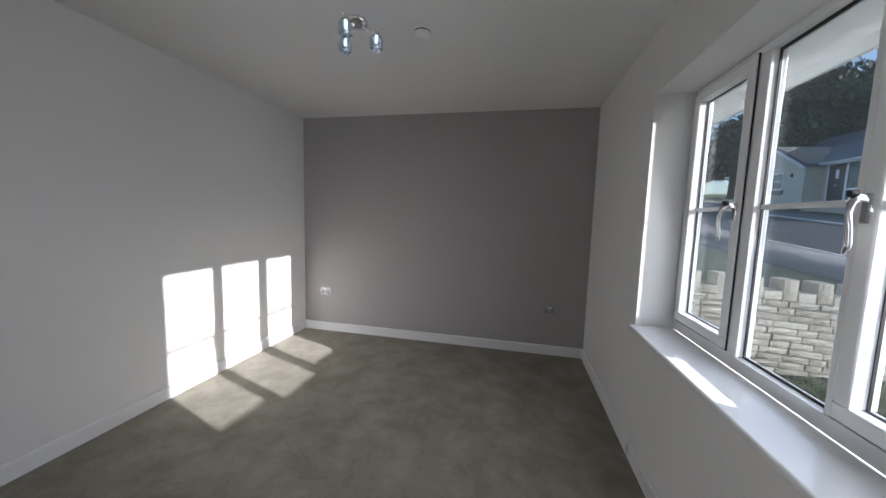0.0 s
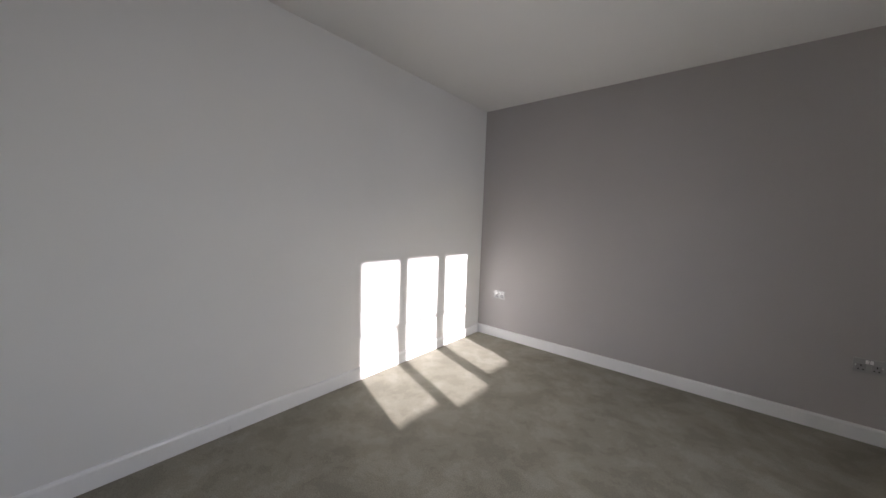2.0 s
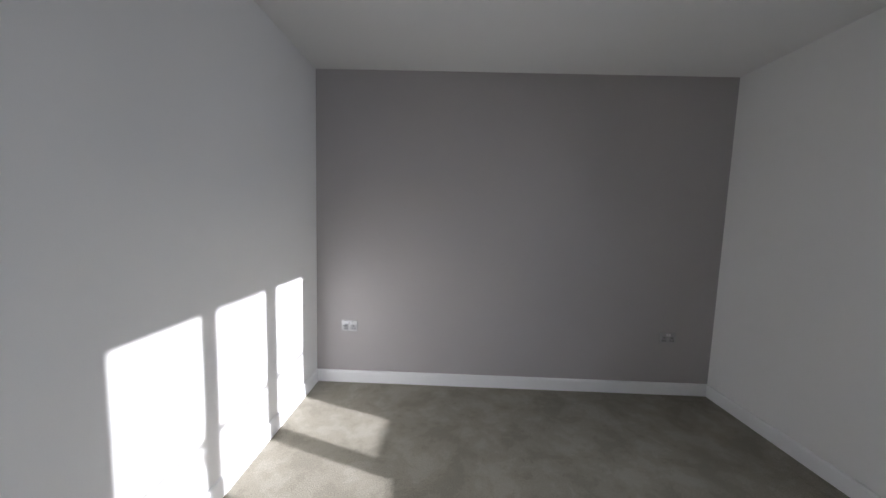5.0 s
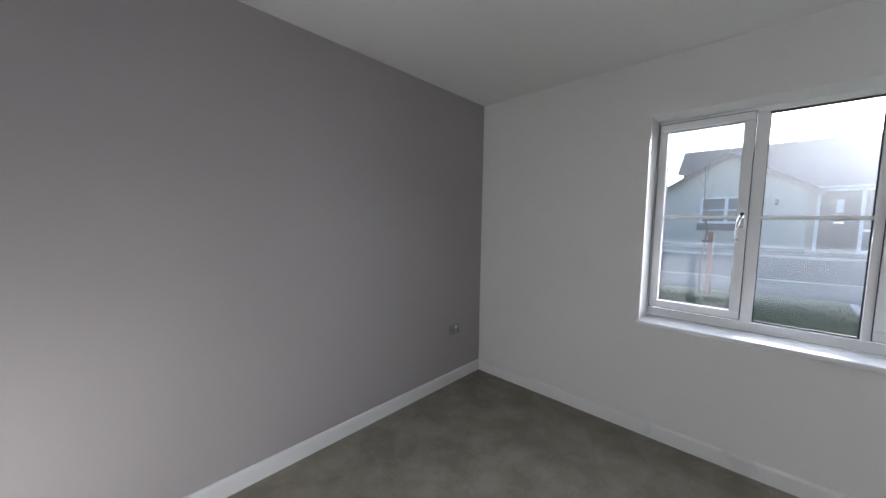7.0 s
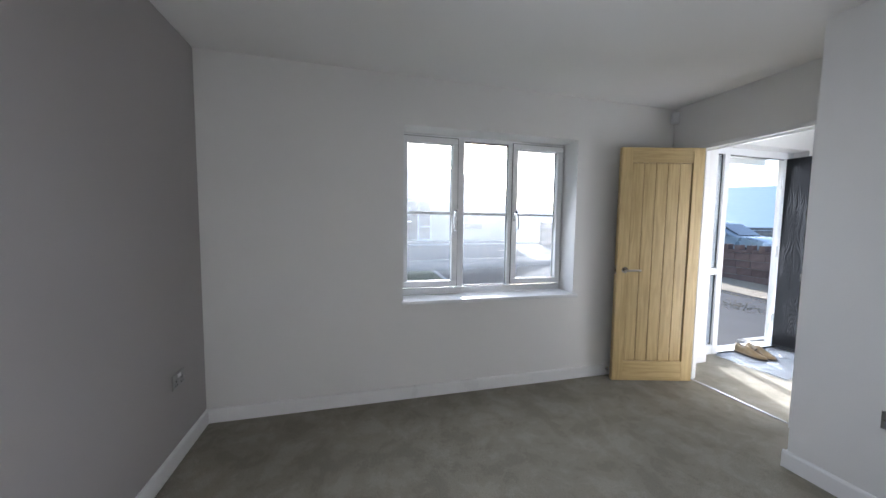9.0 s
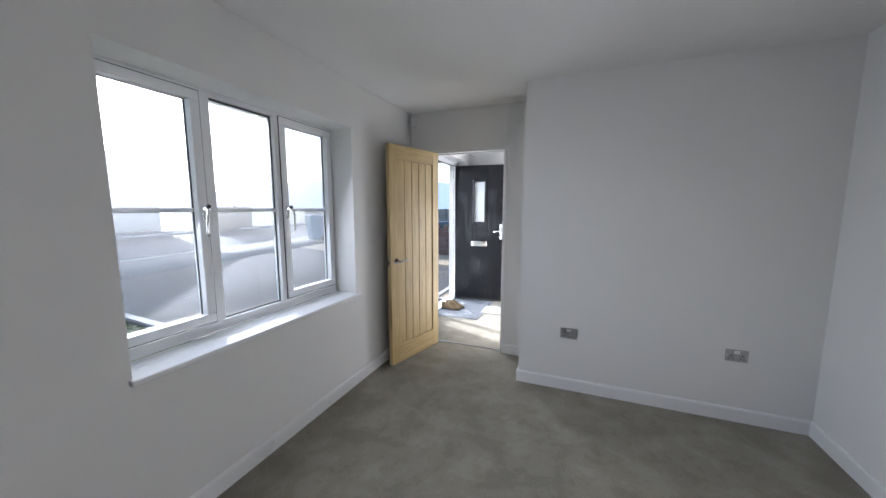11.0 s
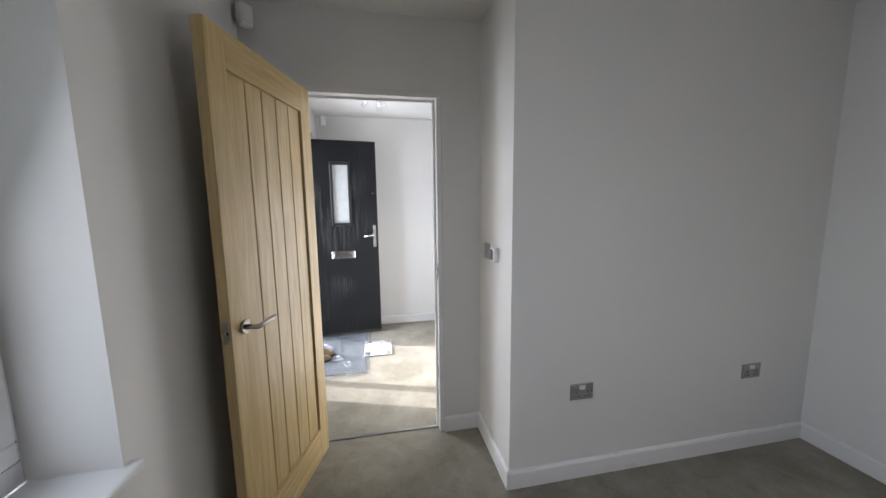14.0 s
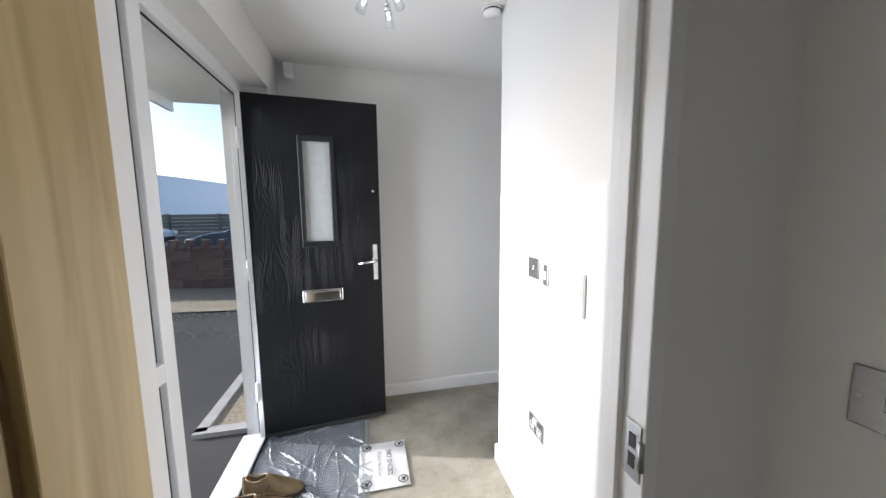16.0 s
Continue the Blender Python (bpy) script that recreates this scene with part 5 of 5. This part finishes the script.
# ---- fences, bins, cars and other things in the street ----
FENCE_GREY = surface("weathered_boards", (0.13, 0.13, 0.13), (0.22, 0.22, 0.215), 0.85, 6, 60, 0.4, per_object=0.25)
FENCE_DARK = surface("brown_stained_boards", (0.035, 0.026, 0.020), (0.07, 0.05, 0.038), 0.8, 6, 60, 0.4, per_object=0.25)


def board_fence(m, length, height, material, label, board=0.14):
    """A fence of level boards between posts, along local x."""
    ob = thing("board_fence", label, "fence", m)
    me = bpy.data.meshes.new("board")
    bb = box_bm(0, length, -0.012, 0.012, 0, board - 0.012, 0.003, 1)
    bb.to_mesh(me)
    bb.free()
    me.materials.append(material)
    for k in range(int(height / board)):
        o = new("board", me)
        o.parent = ob
        o.location = (0, 0.004 * (k % 2), 0.03 + k * board)
    for k in range(int(length / 1.8) + 1):
        part("post", box_bm(k * 1.8, k * 1.8 + 0.09, 0.02, 0.11, -0.6, height + 0.04, 0.006, 1), material, ob)
    return ob


board_fence(pose(3.0, -18.6, -0.15), 16.0, 1.55, FENCE_GREY, "long weathered grey board fence behind the cars")
board_fence(pose(15.9, -10.3, 0.30, 0, 0, -62), 3.4, 1.25, FENCE_DARK, "dark stained board fence at the far kerb", 0.12)


def wheelie_bin(m, material, label):
    ob = thing("wheelie_bin", label, "bin", m, "bins by the drive")
    b = bmesh.new()
    lo = [b.verts.new(p) for p in ((-0.20, -0.22, 0.06), (0.20, -0.22, 0.06), (0.20, 0.22, 0.06), (-0.20, 0.22, 0.06))]
    hi = [b.verts.new(p) for p in ((-0.28, -0.32, 0.98), (0.28, -0.32, 0.98), (0.28, 0.34, 0.98), (-0.28, 0.34, 0.98))]
    for k in range(4):
        b.faces.new((lo[k], lo[(k + 1) % 4], hi[(k + 1) % 4], hi[k]))
    b.faces.new(lo)
    b.faces.new(hi)
    bmesh.ops.recalc_face_normals(b, faces=b.faces)
    bmesh.ops.bevel(b, geom=list(b.edges), offset=0.03, segments=2, affect="EDGES", profile=0.5)
    part("body", b, material, ob)
    part("lid", box_bm(-0.30, 0.30, -0.34, 0.38, 0.98, 1.05, 0.025, 2), material, ob)
    part("grip", cyl_bm((-0.24, 0.42, 1.0), (0.24, 0.42, 1.0), 0.016, seg=10), material, ob)
    for sx in (-0.24, 0.20):
        part("wheel", cyl_bm((sx, 0.24, 0.10), (sx + 0.05, 0.24, 0.10), 0.10, seg=20, bevel=0.01), RUBBER, ob, "black rubber wheel")
    return ob


BIN_BLUE = surface("blue_plastic", (0.030, 0.17, 0.33), (0.05, 0.22, 0.40), 0.45, 6, 60, 0.1)
BIN_TEAL = surface("pale_blue_plastic", (0.10, 0.28, 0.40), (0.14, 0.34, 0.46), 0.45, 6, 60, 0.1)
for bx, by, mt, lb2 in ((10.75, -11.6, BIN_BLUE, "blue plastic wheelie bin beside the drive"), (11.45, -11.4, BIN_TEAL, "pale blue plastic wheelie bin beside the drive"), (10.05, -11.9, BIN_TEAL, "pale blue wheelie bin behind the wall")):
    wheelie_bin(pose(bx, by, ground_z(bx, by) - 0.03, 0, 0, 160), mt, lb2)

TYRE = RUBBER
CAR_GLASS = surface("car_glass", (0.015, 0.018, 0.02), (0.03, 0.034, 0.038), 0.06, 3, 20, 0.0)


def car(m, paint, label, kind):
    """A small people carrier, 4.3 long, nose towards +x, wheels on z = 0."""
    ob = thing("parked_car", label, "car", m, "parked cars")
    L, hw = 4.3, 0.86
    low = [(-2.12, 0.42), (-2.15, 0.75), (-2.08, 1.02), (1.02, 1.02), (1.55, 0.96), (1.98, 0.82), (2.12, 0.62), (2.14, 0.40), (1.95, 0.22), (-2.0, 0.24)]

    def loft(profile, width_at, mat, name, bevel=0.05):
        b = bmesh.new()
        left = [b.verts.new((x, width_at(x, z), z)) for x, z in profile]
        right = [b.verts.new((x, -width_at(x, z), z)) for x, z in profile]
        n = len(profile)
        for k in range(n):
            b.faces.new((left[k], left[(k + 1) % n], right[(k + 1) % n], right[k]))
        b.faces.new(left[::-1])
        b.faces.new(right)
        bmesh.ops.recalc_face_normals(b, faces=b.faces)
        bmesh.ops.bevel(b, geom=list(b.edges), offset=bevel, segments=3, affect="EDGES", profile=0.5, clamp_overlap=True)
        for f in b.faces:
            f.smooth = True
        return part(name, b, mat, ob)

    body = loft(low, lambda x, z: hw * (1 - 0.10 * max(0, (x - 1.2) / 0.9) ** 2), paint, "body")
    cab = [(-2.05, 1.0), (-1.85, 1.45), (-1.55, 1.58), (-0.2, 1.62), (0.25, 1.55), (1.10, 1.0)]
    loft(cab, lambda x, z: hw * (0.96 - 0.22 * (z - 1.0)), paint, "cabin", 0.06)
    part("windscreen", boxes((0, 0.02, -0.66, 0.66, 0, 0.78)), CAR_GLASS, ob).matrix_basis = pose(1.085, 0, 1.03, 0, -56, 0)
    for sd in (-1, 1):
        sb = bmesh.new()
        yy = sd * 0.802
        v = [sb.verts.new(p) for p in ((-1.75, yy, 1.08), (0.85, yy, 1.08), (0.18, yy - sd * 0.085, 1.47), (-0.25, yy - sd * 0.095, 1.52), (-1.62, yy - sd * 0.09, 1.48))]
        sb.faces.new(v)
        bmesh.ops.solidify(sb, geom=list(sb.faces), thickness=0.03)
        part("side_glass", sb, CAR_GLASS, ob)
        part("headlight", box_bm(1.86, 2.07, sd * 0.72 - 0.13, sd * 0.72 + 0.13, 0.66, 0.82, 0.04, 3), UPVC, ob, "clear headlight")
        part("mirror", box_bm(0.62, 0.78, sd * 0.93 - 0.09, sd * 0.93 + 0.09, 1.02, 1.15, 0.04, 3), paint, ob)
        part("tail_light", box_bm(-2.14, -2.05, sd * 0.70 - 0.08, sd * 0.70 + 0.08, 0.85, 1.10, 0.02, 2), TAIL, ob, "red tail light")
        for wx in (-1.32, 1.32):
            wh = part("wheel", cyl_bm((wx, sd * 0.70, 0.31), (wx, sd * 0.88, 0.31), 0.31, seg=28, bevel=0.03), TYRE, ob, "black tyre")
            part("rim", cyl_bm((wx, sd * 0.84, 0.31), (wx, sd * 0.888, 0.31), 0.20, 0.17, 20), STEEL, wh, "grey alloy rim")
    part("grille", box_bm(2.06, 2.13, -0.45, 0.45, 0.50, 0.66, 0.02, 2), RUBBER, ob)
    part("bumper", box_bm(2.0, 2.17, -0.78, 0.78, 0.28, 0.46, 0.05, 3), paint, ob)
    part("number_plate", box_bm(2.155, 2.17, -0.26, 0.26, 0.33, 0.43, 0.005, 1), UPVC, ob)
    return ob


TAIL = surface("red_lens", (0.30, 0.01, 0.01), (0.38, 0.02, 0.015), 0.2, 10, 80, 0.0)
SILVER = surface("silver_car_paint", (0.32, 0.34, 0.36), (0.38, 0.40, 0.42), 0.28, 2, 300, 0.0, metal=0.5)
BLUE_CAR = surface("slate_blue_car_paint", (0.10, 0.14, 0.18), (0.13, 0.17, 0.21), 0.28, 2, 300, 0.0, metal=0.5)
car(pose(5.7, -15.2, -0.12, 0, 0, 6), BLUE_CAR, "slate blue people carrier parked behind the wall", 0)
car(pose(10.9, -15.4, 0.05, 0, 0, 186), SILVER, "silver grey car parked behind the wall", 1)

# ---- trees ----
BARK = surface("bark", (0.055, 0.042, 0.030), (0.11, 0.085, 0.062), 0.95, 12, 60, 0.8, stretch=(1, 1, 0.25), depth=0.02)
LEAF = surface("leaf", (0.040, 0.052, 0.030), (0.090, 0.105, 0.055), 0.7, 3, 20, 0.0, per_object=0.2)


def tree_parts(seed, height):
    """Meshes of a trunk with limbs and of an uneven crown of many small leaf clumps."""
    rng = random.Random(seed)
    b = bmesh.new()
    tube_bm([(0, 0, 0), (0.08, 0.05, height * 0.22), (-0.05, 0.1, height * 0.5), (0.1, 0.0, height * 0.82)], [height * 0.028, height * 0.022, height * 0.014, height * 0.004], 8, b)
    heads = []
    for k in range(15):
        a, z0 = rng.uniform(0, 6.28), height * rng.uniform(0.25, 0.7)
        r = height * rng.uniform(0.14, 0.30) * (1.15 - z0 / height)
        tip = Vector((r * math.cos(a), r * math.sin(a), z0 + height * rng.uniform(0.08, 0.24)))
        tube_bm([(0, 0, z0), (tip.x * 0.5, tip.y * 0.5, z0 + (tip.z - z0) * 0.35), tip], [height * 0.011, height * 0.007, height * 0.002], 6, b)
        heads.append(tip)
    heads += [Vector((rng.uniform(-0.1, 0.1) * height, rng.uniform(-0.1, 0.1) * height, height * rng.uniform(0.72, 0.92))) for _ in range(5)]
    trunk = bpy.data.meshes.new("trunk")
    b.to_mesh(trunk)
    b.free()
    trunk.materials.append(BARK)
    vs, fs = [], []
    for hd2 in heads:
        rad = height * rng.uniform(0.08, 0.15)
        for _ in range(340):
            d = Vector((rng.gauss(0, 1), rng.gauss(0, 1), rng.gauss(0, 0.75)))
            c = hd2 + d * (rad * 0.55)
            n1 = Vector((rng.gauss(0, 1), rng.gauss(0, 1), rng.gauss(0, 1))).normalized()
            u = n1.orthogonal().normalized()
            w = n1.cross(u)
            q = height * rng.uniform(0.015, 0.031)
            k = len(vs)
            vs += [c + u * q, c + w * q * 0.6, c - u * q, c - w * q * 0.6]
            fs.append((k, k + 1, k + 2, k + 3))
    crown = bpy.data.meshes.new("crown")
    crown.from_pydata([tuple(v) for v in vs], [], fs)
    crown.materials.append(LEAF)
    return trunk, crown


KINDS = [tree_parts(5, 12.0), tree_parts(8, 14.0), tree_parts(21, 10.0)]


def tree(k, x, y, z, scale, turn):
    ob = thing("tree", "tall dark green tree on the slope behind the houses", "tree", pose(x, y, z, 0, 0, turn) @ Matrix.Scale(scale, 4), "trees behind the houses")
    for nm, me in zip(("trunk", "crown"), KINDS[k]):
        o = new(nm, me)
        o.parent = ob


rng_t = random.Random(4)
for k in range(22):
    f = k / 21
    tx, ty = 19 + 19 * f + rng_t.uniform(-1, 1), 45 - 14 * f + rng_t.uniform(-2, 3)
    tree(k % 3, tx, ty, ground_z(tx, ty) - 0.05, rng_t.uniform(0.85, 1.1) * (0.42 + 0.68 * f), rng_t.uniform(0, 360))

SAPLING = surface("young_bark", (0.07, 0.05, 0.04), (0.12, 0.09, 0.07), 0.9, 20, 90, 0.4)
STAKE = surface("red_brown_stake", (0.16, 0.06, 0.045), (0.24, 0.10, 0.075), 0.85, 10, 80, 0.3)
sz = ground_z(8.8, -1.05)
sap = thing("young_tree", "bare thin sapling tied to a timber stake", "tree", pose(8.8, -1.05, sz))
part("trunk", tube_bm([(0, 0, 0), (0.03, 0.02, 0.6), (-0.03, -0.05, 1.2), (0.04, 0.03, 1.9), (0.0, 0.05, 2.55)], [0.022, 0.019, 0.015, 0.010, 0.004], 8), SAPLING, sap)
for k in range(6):
    a = k * 1.9
    z0 = 1.2 + 0.2 * k
    part("twig", tube_bm([(0, 0, z0), (0.12 * math.cos(a), 0.12 * math.sin(a), z0 + 0.22), (0.18 * math.cos(a), 0.18 * math.sin(a), z0 + 0.50)], [0.006, 0.004, 0.002], 6), SAPLING, sap)
stk = thing("tree_stake", "red-brown square timber tree stake", "stake", pose(8.78, -1.17, sz))
part("post", box_bm(-0.045, 0.045, -0.045, 0.045, -0.3, 1.22, 0.008, 1), STAKE, stk)
part("tie", box_bm(-0.05, 0.05, -0.05, 0.14, 1.02, 1.06, 0.01, 1), RUBBER, stk, "black rubber tree tie")

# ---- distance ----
# The pale blue of the air's haze is put into the hills' own colour.
HAZED_HILL = surface("haze_tinted_hill", (0.66, 0.70, 0.73), (0.72, 0.755, 0.78), 1.0, 0.02, 0.3, 0.0)
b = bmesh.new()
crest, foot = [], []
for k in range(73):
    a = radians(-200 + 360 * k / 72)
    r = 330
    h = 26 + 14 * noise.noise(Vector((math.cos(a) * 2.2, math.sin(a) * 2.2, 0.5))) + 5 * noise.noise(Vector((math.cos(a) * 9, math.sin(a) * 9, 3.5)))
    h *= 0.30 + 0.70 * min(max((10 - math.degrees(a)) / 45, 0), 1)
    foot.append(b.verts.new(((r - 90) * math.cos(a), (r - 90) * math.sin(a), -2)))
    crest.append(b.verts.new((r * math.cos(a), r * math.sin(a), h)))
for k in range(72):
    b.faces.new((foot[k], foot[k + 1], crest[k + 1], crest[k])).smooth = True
structure("backdrop", b, HAZED_HILL, "hazy blue wooded hills on the horizon", "hills")
